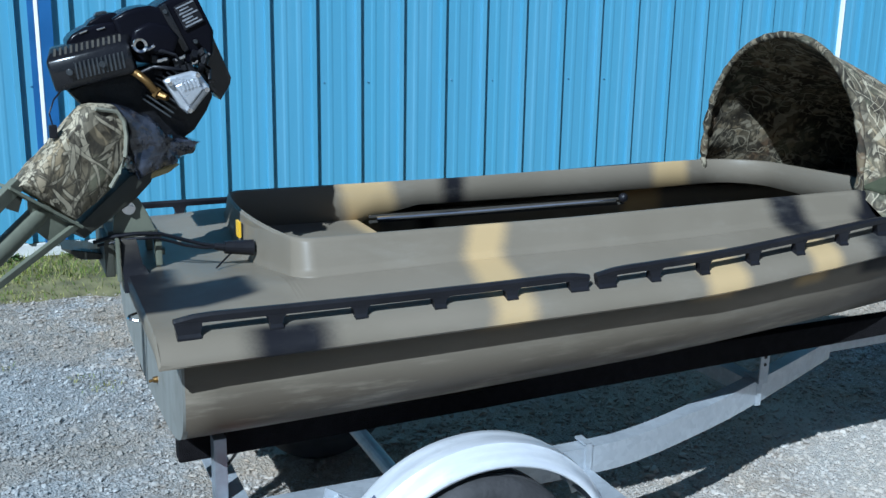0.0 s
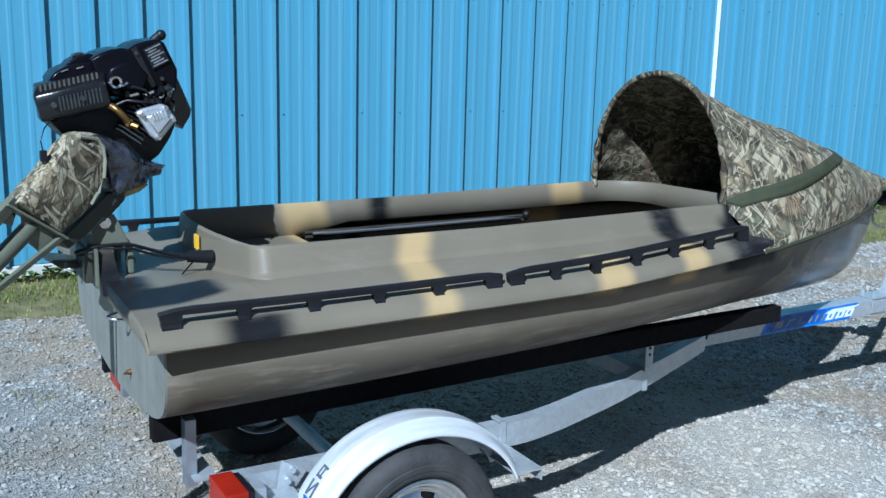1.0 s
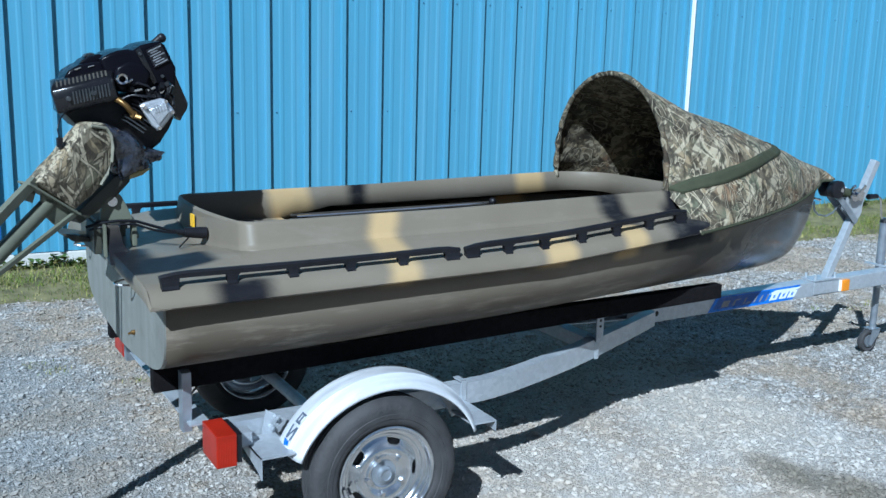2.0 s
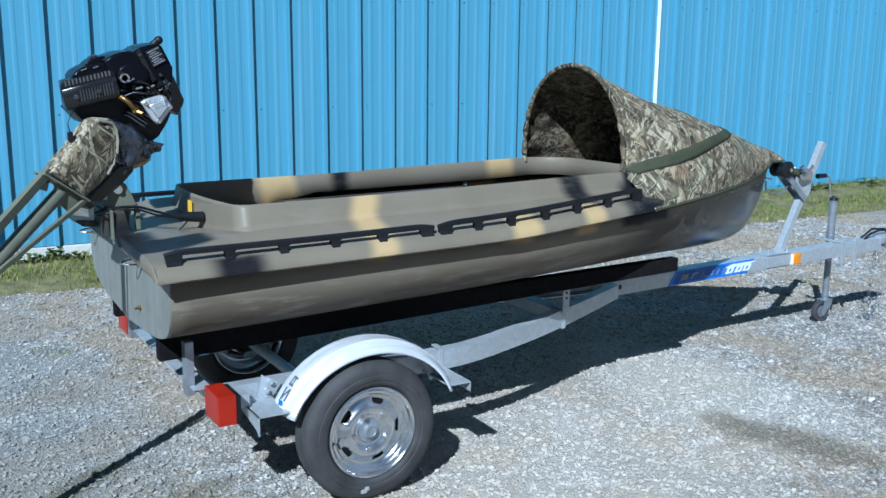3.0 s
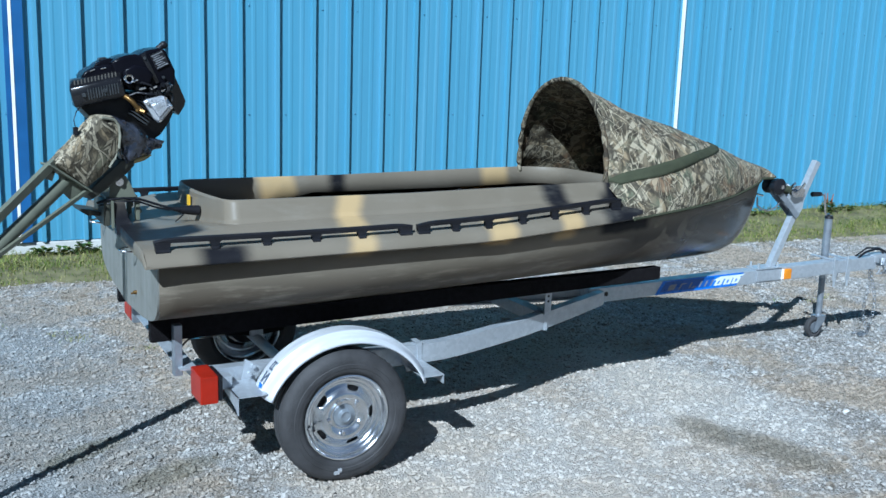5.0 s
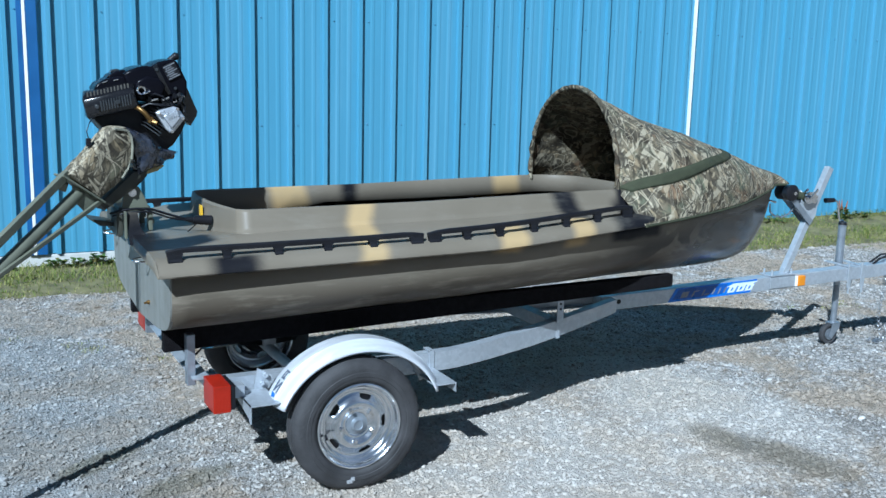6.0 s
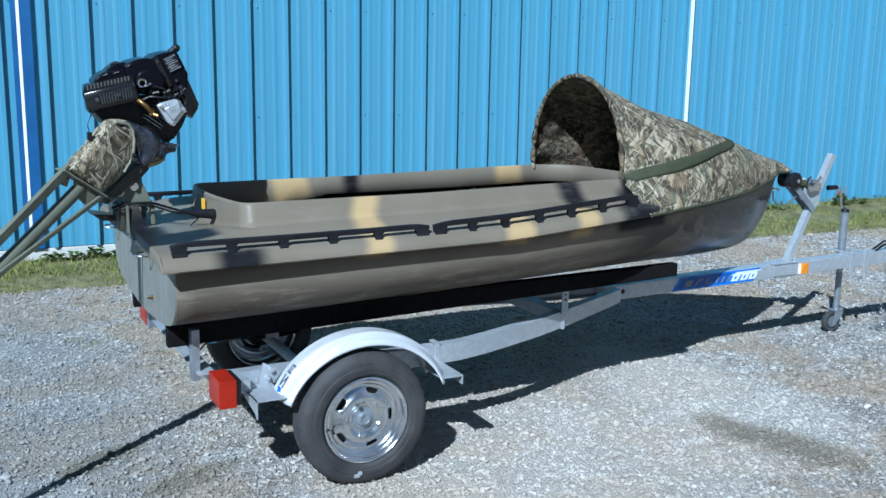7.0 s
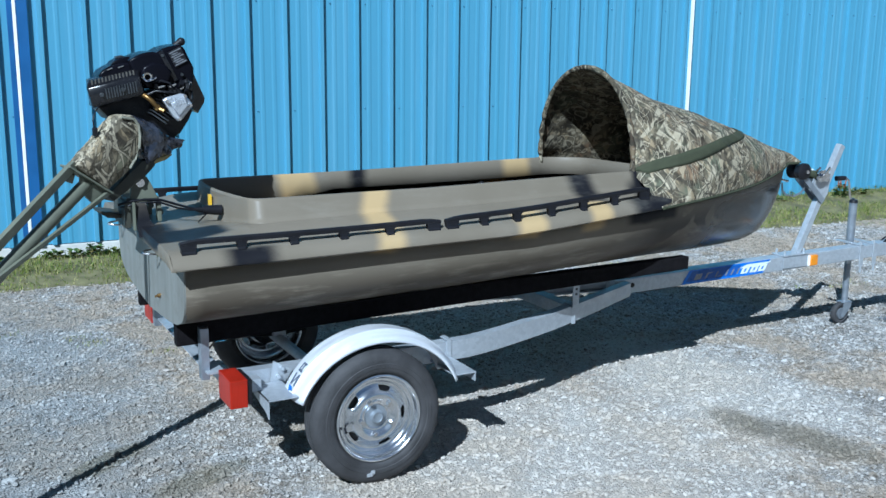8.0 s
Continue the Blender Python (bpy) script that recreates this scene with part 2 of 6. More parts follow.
def reed_camo(name, e1, e2, size=1.0, gloss=0.7, lift=1.0, curl=True):
    """Printed marsh-reed camouflage: muted ground with blades and thin stalks crossing in the plane of e1 and e2."""
    m, nt, b, co = blank(name)
    e1, e2 = Vector(e1), Vector(e2)

    def way(deg):
        return e1 * math.cos(radians(deg)) + e2 * math.sin(radians(deg))

    warp = nt.nodes.new("ShaderNodeTexNoise")
    warp.inputs["Scale"].default_value, warp.inputs["Detail"].default_value = 6.0 * size, 2
    nt.links.new(co, warp.inputs["Vector"])
    add = node(nt, "ShaderNodeVectorMath", operation="MULTIPLY_ADD")
    nt.links.new(warp.outputs["Color"], add.inputs[0])
    add.inputs[1].default_value = (0.05 / size,) * 3
    nt.links.new(co, add.inputs[2])
    wc = add.outputs[0]
    base = noise_tex(nt, wc, 15 * size, 5, 0.65)
    c = mix(nt, smooth(nt, base, 0.38, 0.60), (0.036, 0.030, 0.021), (0.190, 0.165, 0.115))
    c = mix(nt, smooth(nt, noise_tex(nt, mapping(nt, wc, loc=(3, 1, 2)), 8 * size, 4, 0.5), 0.5, 0.66, 0, 0.8), c, (0.15, 0.165, 0.115))
    c = mix(nt, smooth(nt, noise_tex(nt, mapping(nt, wc, loc=(8, 1, 5)), 9 * size, 3, 0.5), 0.57, 0.68, 0, 0.7), c, (0.24, 0.155, 0.095))
    # blades
    lo = 0.575 if curl else 0.56
    for i, (d, colr, k) in enumerate(((75, (0.40, 0.345, 0.245), 0.8), (115, (0.31, 0.255, 0.165), 0.8), (40, (0.43, 0.39, 0.295), 0.75), (150, (0.055, 0.048, 0.038), 0.7), (95, (0.05, 0.046, 0.036), 0.65))):
        n = noise_tex(nt, along(nt, wc, way(d), 38 * size, 7, (i * 3.1, 0, i)), 1.0, 2, 0.5)
        c = mix(nt, smooth(nt, n, lo, lo + 0.04, 0, k), c, colr)
    # thin pale stalks with a dark side: curling ones on the slack cloth, straight ones on the taut cover
    for i, (d, k) in enumerate(((62, 0.75), (108, 0.7), (28, 0.6), (140, 0.65), (84, 0.55))):
        if curl:
            n = noise_tex(nt, along(nt, wc, way(d), 26 * size, 15, (i * 5.7, 2, 1)), 1.0, 1.0, 0.4)
            gate = smooth(nt, noise_tex(nt, mapping(nt, co, loc=(i, 4, 0)), 8 * size, 1), 0.50, 0.56)
            dark = fmath(nt, "MULTIPLY", smooth(nt, fmath(nt, "ABSOLUTE", fmath(nt, "SUBTRACT", n, 0.534)), 0.014, 0.030, 1, 0), gate)
            line = fmath(nt, "MULTIPLY", smooth(nt, fmath(nt, "ABSOLUTE", fmath(nt, "SUBTRACT", n, 0.5)), 0.006, 0.016, 1, 0), gate)
        else:
            n = noise_tex(nt, along(nt, wc, way(d), 80 * size, 16, (i * 5.7, 2, 1)), 1.0, 1.0, 0.4)
            dark, line = smooth(nt, n, 0.585, 0.605), smooth(nt, n, 0.635, 0.655)
        c = mix(nt, fmath(nt, "MULTIPLY", dark, 0.6), c, (0.045, 0.040, 0.031))
        c = mix(nt, fmath(nt, "MULTIPLY", line, k), c, (0.50, 0.455, 0.345))
    c = mix(nt, 1.0, c, (lift * 1.03, lift, lift * 0.95), "MULTIPLY")
    nt.links.new(c, b.inputs["Base Color"])
    b.inputs["Roughness"].default_value = gloss
    b.inputs["Specular IOR Level"].default_value = 0.25
    n1 = bump(nt, noise_tex(nt, co, 7, 3), 0.5, 0.03)
    nt.links.new(bump(nt, noise_tex(nt, co, 34, 3), 0.3, 0.008, n1), b.inputs["Normal"])
    return m


def fender_mat():
    m, nt, b, co = blank("pale zinc fender")
    st = noise_tex(nt, mapping(nt, co, scale=(3, 14, 3)), 2.0, 5, 0.65)
    c = mix(nt, smooth(nt, st, 0.35, 0.7), (0.60, 0.62, 0.66), (0.72, 0.74, 0.77))
    c = mix(nt, smooth(nt, noise_tex(nt, co, 16, 5, 0.65), 0.58, 0.75, 0, 0.5), c, (0.46, 0.47, 0.49))
    nt.links.new(c, b.inputs["Base Color"])
    b.inputs["Metallic"].default_value = 0.15
    nt.links.new(smooth(nt, st, 0.3, 0.7, 0.32, 0.5), b.inputs["Roughness"])
    nt.links.new(bump(nt, st, 0.12, 0.006), b.inputs["Normal"])
    return m


def stone_colours(nt, rnd):
    r = nt.nodes.new("ShaderNodeValToRGB")
    el = r.color_ramp.elements
    el[0].position, el[0].color = 0.0, (0.15, 0.146, 0.136, 1)
    el[1].position, el[1].color = 1.0, (0.86, 0.86, 0.85, 1)
    for p, col in ((0.2, (0.33, 0.325, 0.31)), (0.45, (0.54, 0.525, 0.50)), (0.62, (0.50, 0.495, 0.49)), (0.8, (0.60, 0.585, 0.55)), (0.94, (0.68, 0.68, 0.67))):
        e = el.new(p)
        e.color = (*col, 1)
    nt.links.new(rnd, r.inputs[0])
    return r.outputs[0]


def ground_tint(nt, co, c):
    """Dirt, dry weed patches, one damp stain and a painted-in blue-grey cast, laid over stones and bed alike."""
    sep = nt.nodes.new("ShaderNodeSeparateXYZ")
    nt.links.new(co, sep.inputs[0])
    x, y, _ = sep.outputs
    w = fmath(nt, "MULTIPLY", fmath(nt, "SUBTRACT", noise_tex(nt, co, 5.5, 5, 0.65), 0.5), 0.55)

    def spot(cx, cy, rx, ry, turn, soft=0.5):
        ca, sa = math.cos(radians(turn)), math.sin(radians(turn))
        dx, dy = fmath(nt, "SUBTRACT", x, cx), fmath(nt, "SUBTRACT", y, cy)
        a = fmath(nt, "DIVIDE", fmath(nt, "ADD", fmath(nt, "MULTIPLY", dx, ca), fmath(nt, "MULTIPLY", dy, sa)), rx)
        bb = fmath(nt, "DIVIDE", fmath(nt, "SUBTRACT", fmath(nt, "MULTIPLY", dy, ca), fmath(nt, "MULTIPLY", dx, sa)), ry)
        d = fmath(nt, "ADD", fmath(nt, "ADD", fmath(nt, "MULTIPLY", a, a), fmath(nt, "MULTIPLY", bb, bb)), fmath(nt, "MULTIPLY", w, 2.2))
        return smooth(nt, d, 1 - soft, 1 + soft, 1, 0)

    pale = smooth(nt, noise_tex(nt, mapping(nt, co, loc=(2, 9, 0)), 3.1, 6, 0.7), 0.42, 0.62, 0, 0.4)
    c = mix(nt, pale, c, (0.70, 0.71, 0.71))
    dirt = smooth(nt, noise_tex(nt, co, 1.3, 7, 0.68), 0.43, 0.57, 0, 0.78)
    c = mix(nt, dirt, c, (0.45, 0.378, 0.29))
    fleck = smooth(nt, noise_tex(nt, mapping(nt, co, loc=(1, 5, 0)), 17, 5, 0.7), 0.52, 0.64, 0, 0.75)
    c = mix(nt, fleck, c, (0.22, 0.185, 0.14))
    chip = smooth(nt, noise_tex(nt, mapping(nt, co, loc=(4, 8, 0)), 48, 3, 0.6), 0.59, 0.67, 0, 0.65)
    c = mix(nt, chip, c, (0.13, 0.12, 0.105))
    weed = fmath(nt, "MULTIPLY", smooth(nt, noise_tex(nt, mapping(nt, co, loc=(7, 3, 0)), 2.6, 6, 0.7), 0.56, 0.70), 0.55)
    c = mix(nt, weed, c, (0.245, 0.205, 0.15))
    # the blue-grey spot puts the camera's colour shading at the left into the ground
    for p, k, col in ((spot(1.9, 3.5, 1.5, 0.95, 5, 0.8), 0.55, (0.52, 0.43, 0.33)), (spot(1.7, 1.9, 1.0, 0.75, 10, 0.9), 0.42, (0.80, 0.75, 0.68)), (spot(2.85, 2.35, 0.75, 0.40, 100, 0.9), 0.5, (0.74, 0.72, 0.68)), (spot(-0.6, 3.0, 0.9, 2.6, 0, 0.6), 0.38, (0.28, 0.32, 0.35)), (spot(2.74, 1.66, 0.30, 0.13, 104, 0.9), 0.68, (0.165, 0.152, 0.115)), (spot(2.60, 1.95, 0.17, 0.09, 80, 0.9), 0.6, (0.19, 0.17, 0.125)), (spot(0.0, 2.62, 0.22, 0.07, 40), 0.6, (0.16, 0.15, 0.10)), (spot(0.3, 2.3, 0.22, 0.08, 30), 0.5, (0.16, 0.15, 0.10))):
        c = mix(nt, fmath(nt, "MULTIPLY", p, k), c, col)
    return mix(nt, 1.0, c, (0.785, 0.77, 0.757), "MULTIPLY")


def gravel_bed():
    m, nt, b, co = blank("gravel bed")
    wc = mapping(nt, co)
    v1 = nt.nodes.new("ShaderNodeTexVoronoi")
    v1.inputs["Scale"].default_value = 115
    v2 = nt.nodes.new("ShaderNodeTexVoronoi")
    v2.inputs["Scale"].default_value = 260
    for v in (v1, v2):
        nt.links.new(wc, v.inputs["Vector"])
    s1, s2 = (nt.nodes.new("ShaderNodeSeparateColor") for _ in range(2))
    nt.links.new(v1.outputs["Color"], s1.inputs[0])
    nt.links.new(v2.outputs["Color"], s2.inputs[0])
    c1, c2 = stone_colours(nt, s1.outputs[0]), stone_colours(nt, s2.outputs[0])
    pick = smooth(nt, noise_tex(nt, co, 14, 4), 0.45, 0.55)
    c = mix(nt, pick, c1, c2)
    gap = mix(nt, smooth(nt, v1.outputs["Distance"], 0.35, 0.75, 0, 0.75), c, (0.16, 0.15, 0.135))
    c = ground_tint(nt, co, gap)
    nt.links.new(c, b.inputs["Base Color"])
    b.inputs["Roughness"].default_value = 0.95
    b.inputs["Specular IOR Level"].default_value = 0.2
    h = fmath(nt, "ADD", fmath(nt, "MULTIPLY", v1.outputs["Distance"], -0.8), fmath(nt, "MULTIPLY", v2.outputs["Distance"], -0.35))
    nt.links.new(bump(nt, h, 0.8, 0.010), b.inputs["Normal"])
    return m


def stone_mat():
    m, nt, b, co = blank("loose stones")
    g = nt.nodes.new("ShaderNodeNewGeometry")
    c = stone_colours(nt, g.outputs["Random Per Island"])
    c = mix(nt, smooth(nt, noise_tex(nt, co, 260, 3), 0.4, 0.7, 0, 0.35), c, (0.24, 0.22, 0.19))
    nt.links.new(ground_tint(nt, co, c), b.inputs["Base Color"])
    b.inputs["Roughness"].default_value = 0.85
    b.inputs["Specular IOR Level"].default_value = 0.3
    return m


def blade_mat(name, stops):
    m, nt, b, co = blank(name)
    g = nt.nodes.new("ShaderNodeNewGeometry")
    r = nt.nodes.new("ShaderNodeValToRGB")
    el = r.color_ramp.elements
    el[0].position, el[0].color = stops[0][0], (*stops[0][1], 1)
    el[1].position, el[1].color = stops[-1][0], (*stops[-1][1], 1)
    for p, col in stops[1:-1]:
        e = el.new(p)
        e.color = (*col, 1)
    k = fmath(nt, "ADD", fmath(nt, "MULTIPLY", g.outputs["Random Per Island"], 0.6), fmath(nt, "MULTIPLY", noise_tex(nt, co, 2.2, 4), 0.5))
    nt.links.new(k, r.inputs[0])
    nt.links.new(r.outputs[0], b.inputs["Base Color"])
    b.inputs["Roughness"].default_value = 0.7
    b.inputs["Specular IOR Level"].default_value = 0.2
    return m


def galvanised(name="galvanised steel", rough=0.42):
    m, nt, b, co = blank(name)
    v = nt.nodes.new("ShaderNodeTexVoronoi")
    v.inputs["Scale"].default_value = 60
    nt.links.new(co, v.inputs["Vector"])
    s = nt.nodes.new("ShaderNodeSeparateColor")
    nt.links.new(v.outputs["Color"], s.inputs[0])
    c = mix(nt, fmath(nt, "MULTIPLY", s.outputs[0], 0.5), (0.42, 0.45, 0.49), (0.56, 0.60, 0.64))
    c = mix(nt, smooth(nt, noise_tex(nt, co, 9, 6, 0.65), 0.5, 0.75, 0, 0.5), c, (0.60, 0.63, 0.66))
    c = mix(nt, smooth(nt, noise_tex(nt, co, 22, 5, 0.6), 0.66, 0.8, 0, 0.5), c, (0.30, 0.31, 0.32))
    nt.links.new(c, b.inputs["Base Color"])
    b.inputs["Metallic"].default_value = 0.45
    nt.links.new(smooth(nt, noise_tex(nt, co, 15, 4), 0.3, 0.7, rough - 0.08, rough + 0.14), b.inputs["Roughness"])
    nt.links.new(bump(nt, noise_tex(nt, co, 70, 3), 0.12, 0.004), b.inputs["Normal"])
    return m


def lens_mat(name, col):
    m, nt, b, co = blank(name)
    wv = noise_tex(nt, mapping(nt, co, scale=(1, 1, 1)), 12, 3)
    c = mix(nt, smooth(nt, wv, 0.3, 0.7, 0, 0.5), col, tuple(x * 0.55 for x in col))
    nt.links.new(c, b.inputs["Base Color"])
    b.inputs["Roughness"].default_value = 0.35
    b.inputs["Specular IOR Level"].default_value = 0.3
    ribs = nt.nodes.new("ShaderNodeTexWave")
    ribs.inputs["Scale"].default_value = 60
    nt.links.new(co, ribs.inputs["Vector"])
    nt.links.new(bump(nt, ribs.outputs["Fac"], 0.25, 0.003), b.inputs["Normal"])
    return m


M_WALL = wall_paint()
M_SHADOW_STRIP = mat("dark blue shadow strip", (0.02, 0.10, 0.28), 0.5, 0, 0.15, 4, 0.03)
M_WHITE = mat("white trim", (0.86, 0.86, 0.85), 0.5, 0, 0.05, 9, 0.05)
M_CONC = mat("concrete", (0.60, 0.60, 0.57), 0.9, 0, 0.12, 6, 0.35, 50)
M_SCREW = mat("screw heads", (0.10, 0.25, 0.40), 0.5)
M_GRAVEL = gravel_bed()
M_STONE = stone_mat()
M_GRASS = blade_mat("grass blades", [(0.2, (0.05, 0.085, 0.018)), (0.45, (0.125, 0.178, 0.025)), (0.62, (0.20, 0.215, 0.05)), (0.85, (0.38, 0.34, 0.14))])
M_SOIL = mat("grass soil", (0.15, 0.135, 0.06), 0.95, 0, 0.45, 7, 0.5, 45)
M_WEED = blade_mat("weed leaves", [(0.2, (0.03, 0.07, 0.015)), (0.5, (0.07, 0.12, 0.03)), (0.85, (0.2, 0.17, 0.06))])
M_SEED = mat("dock seed heads", (0.28, 0.10, 0.05), 0.9, 0, 0.3, 40)
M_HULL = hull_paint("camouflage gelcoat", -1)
M_TRANS = transom_paint()
M_INSIDE = mat("dark brown interior", (0.05, 0.046, 0.038), 0.7, 0, 0.25, 6, 0.15)
M_BLACK = mat("black plastic", (0.010, 0.010, 0.013), 0.42, 0, 0.25, 14, 0.08, 90, 0.35)
M_GLOSS = mat("gloss black enamel", (0.005, 0.005, 0.008), 0.24, 0, 0.2, 8, 0.02, 60, 0.09)
M_ENGINE = mat("dark engine castings", (0.012, 0.012, 0.014), 0.4, 0.3, 0.4, 25, 0.3, 70)
M_SILVER = mat("bare aluminium", (0.62, 0.65, 0.70), 0.30, 0.6, 0.10, 18, 0.08)
M_CHROME = mat("bright plated steel", (0.75, 0.75, 0.76), 0.15, 1.0, 0.06, 12, 0.02)
M_RIM = mat("silver wheel paint", (0.72, 0.74, 0.77), 0.20, 0.95, 0.08, 14, 0.05)
M_BRASS = mat("brass", (0.21, 0.125, 0.042), 0.38, 0.8, 0.2, 30)
M_OLIVE = mat("olive painted steel", (0.135, 0.142, 0.105), 0.5, 0, 0.15, 9, 0.1, 60)
M_OLIVE2 = mat("dark olive steel", (0.045, 0.045, 0.034), 0.55, 0, 0.25, 12, 0.1, 60)
M_TANP = mat("tan painted plate", (0.42, 0.34, 0.15), 0.5, 0, 0.15, 12)
M_WRAP = mat("dark plastic wrap", (0.022, 0.025, 0.036), 0.13, 0.0, 0.9, 30, 1.0, 30, 0.9, 0.5)
M_GUARD = mat("black guard enamel", (0.010, 0.010, 0.012), 0.25, 0, 0.3, 20, 0.05, 60, 0.6)
M_LOUVRE = mat("dark grey guard metal", (0.055, 0.06, 0.065), 0.3, 0.3, 0.3, 30)
M_GALVD = mat("dull galvanised tube", (0.30, 0.33, 0.37), 0.4, 0.55, 0.25, 16, 0.1, 60)
M_NAVYD = mat("dark blue decal", (0.014, 0.085, 0.36), 0.3, 0, 0.15, 12, 0.02)
M_CHAIN = mat("dull chain steel", (0.32, 0.34, 0.37), 0.4, 0.8, 0.25, 40)
M_YEL = mat("yellow tag", (0.80, 0.48, 0.02), 0.4)
M_RED = lens_mat("red lens", (0.36, 0.018, 0.006))
M_AMBER = lens_mat("amber lens", (0.85, 0.30, 0.01))
M_GALV = galvanised()
M_FEND = fender_mat()
M_BLUE = mat("blue decal", (0.025, 0.17, 0.66), 0.3, 0, 0.15, 12, 0.02)
M_PALE = mat("pale decal", (0.75, 0.82, 0.88), 0.35, 0, 0.08, 20, 0.02)
M_GREYD = mat("grey decal", (0.10, 0.12, 0.17), 0.35, 0, 0.1, 20, 0.02)
M_TYRE = mat("tyre rubber", (0.044, 0.043, 0.045), 0.75, 0, 0.35, 12, 0.25, 90)
M_CARPET = mat("bunk carpet", (0.010, 0.009, 0.010), 0.98, 0, 0.3, 40, 0.6, 300, 0.1)
M_CAMO = reed_camo("reed camouflage canvas", (1, 0, 0), (0, 0.62, 0.78), 0.82, lift=1.02)
M_CAMO2 = reed_camo("reed camouflage cover", (0.8, 0.6, 0), (0, 0, 1), 0.72, lift=1.0, curl=False)
M_PIPE = mat("pale olive piping", (0.24, 0.235, 0.18), 0.8, 0, 0.2, 30, 0.3, 200)
M_CAMO_DIMMED = reed_camo("darkened inner camouflage", (1, 0, 0), (0, 0.6, 0.8), 0.6, 0.9, 0.66)
M_SLEEVE = reed_camo("reed camouflage sleeve", (1, 0, 0), (0, 0.6, 0.8), 0.7, 0.8, 0.6)
M_STRAP = mat("olive webbing", (0.060, 0.066, 0.040), 0.85, 0, 0.15, 20, 0.5, 350, 0.2)
M_LABEL = mat("engine label", (0.22, 0.23, 0.25), 0.4, 0, 0.3, 60)

# ---------------------------------------------------------------- setting
WALL_Y, RIB_X, RIB = 6.62, 1.367, 0.3017


def build_building():
    w = part("wall_north", boxm(-11.0, 18.7, WALL_Y + 0.004, WALL_Y + 0.15, 0.118, 5.0), M_WALL)
    tagged(w, "bright blue ribbed metal wall of a shed", "wall", kind="structure")
    prof = [(0.0, 0.0), (0.005, 0.032), (0.034, 0.032), (0.039, 0.0), (0.112, 0.0), (0.124, 0.0026), (0.142, 0.0026), (0.154, 0.0), (0.208, 0.0), (0.220, 0.0026), (0.238, 0.0026), (0.250, 0.0)]
    pts = []
    for i in range(3):
        pts += [(i * RIB + a, -b) for a, b in prof]
    pts.append((3 * RIB, 0.0))
    bm = bmesh.new()
    loft(bm, [[(x, y, 0) for x, y in pts], [(x, y, 4.88) for x, y in pts]])
    bmesh.ops.recalc_face_normals(bm, faces=bm.faces)
    if sum(f.normal.y for f in bm.faces) > 0:
        bmesh.ops.reverse_faces(bm, faces=bm.faces)
    first = part("panel", bm, M_WALL, w)
    for i in range(-13, 19):
        p = first if i == -13 else new("panel", first.data)
        p.parent = w
        p.location = (RIB_X - 0.0475 + 3 * i * RIB, WALL_Y, 0.118)
    # screw heads in three rows beside the ribs
    bm = bmesh.new()
    rnd = random.Random(4)
    for z in (0.25, 1.08, 1.93, 2.78, 3.6):
        for i in range(-12, 30):
            if rnd.random() < 0.7:
                x = RIB_X + i * RIB + 0.045 + rnd.uniform(-0.004, 0.004)
                cyl(bm, (x, WALL_Y, z + rnd.uniform(-0.01, 0.01)), (x, WALL_Y - 0.009, z), 0.0055, 0.0045, 6)
    tagged(part("wall_screws", bm, M_SCREW), "small painted screw heads holding the wall panels", "screws", kind="stuff")
    b = part("foundation", boxm(-12, 20, WALL_Y - 0.012, WALL_Y + 0.3, -0.2, 0.112, bevel=0.008), M_CONC)
    tagged(b, "pale concrete foundation strip under the blue wall", "foundation", kind="structure")
    for x, h in ((5.946, 0.007), (-0.036, 0.011)):
        t = part("trim", boxm(x - h, x + h, WALL_Y - 0.040, WALL_Y, 0.118, 5.0, bevel=0.003), M_WHITE)
        tagged(t, "narrow white vertical strip on the blue wall", "trim", kind="structure")
    # dark blue strips painted in as the shadow lines beside the white trim
    t = part("trim", boxm(-0.024, 0.052, WALL_Y - 0.036, WALL_Y, 0.118, 5.0, bevel=0.003), M_SHADOW_STRIP)
    tagged(t, "dark blue strip standing in for the shadow beside the white strip", "trim", kind="structure")
    t = part("trim", boxm(-0.084, -0.048, WALL_Y - 0.036, WALL_Y, 0.118, 5.0, bevel=0.003), M_SHADOW_STRIP)
    tagged(t, "narrow dark blue strip standing in for the shade line left of the white strip", "trim", kind="structure")
    # added strip that carries the wall's blue down over the foundation to the grass
    t = part("trim", boxm(1.45, 18.7, WALL_Y - 0.018, WALL_Y - 0.0125, 0.03, 0.124), M_WALL)
    tagged(t, "blue metal strip added over the concrete at the foot of the wall", "trim", kind="structure")
    for nm, box_ in (("wall_west", (-11.15, -11.0, WALL_Y, 14)), ("wall_east", (18.7, 18.85, WALL_Y, 14)), ("wall_back", (-11.0, 18.7, 13.85, 14))):
        o = part(nm, boxm(*box_, -0.1, 5.0), M_WALL)
        tagged(o, "plain blue metal wall of the shed", "wall", kind="structure")
    o = part("shed_roof", boxm(-11.3, 19.0, WALL_Y - 0.15, 14.2, 5.0, 5.12), M_WALL)
    tagged(o, "flat blue metal shed roof", "roof", kind="structure")


build_building()


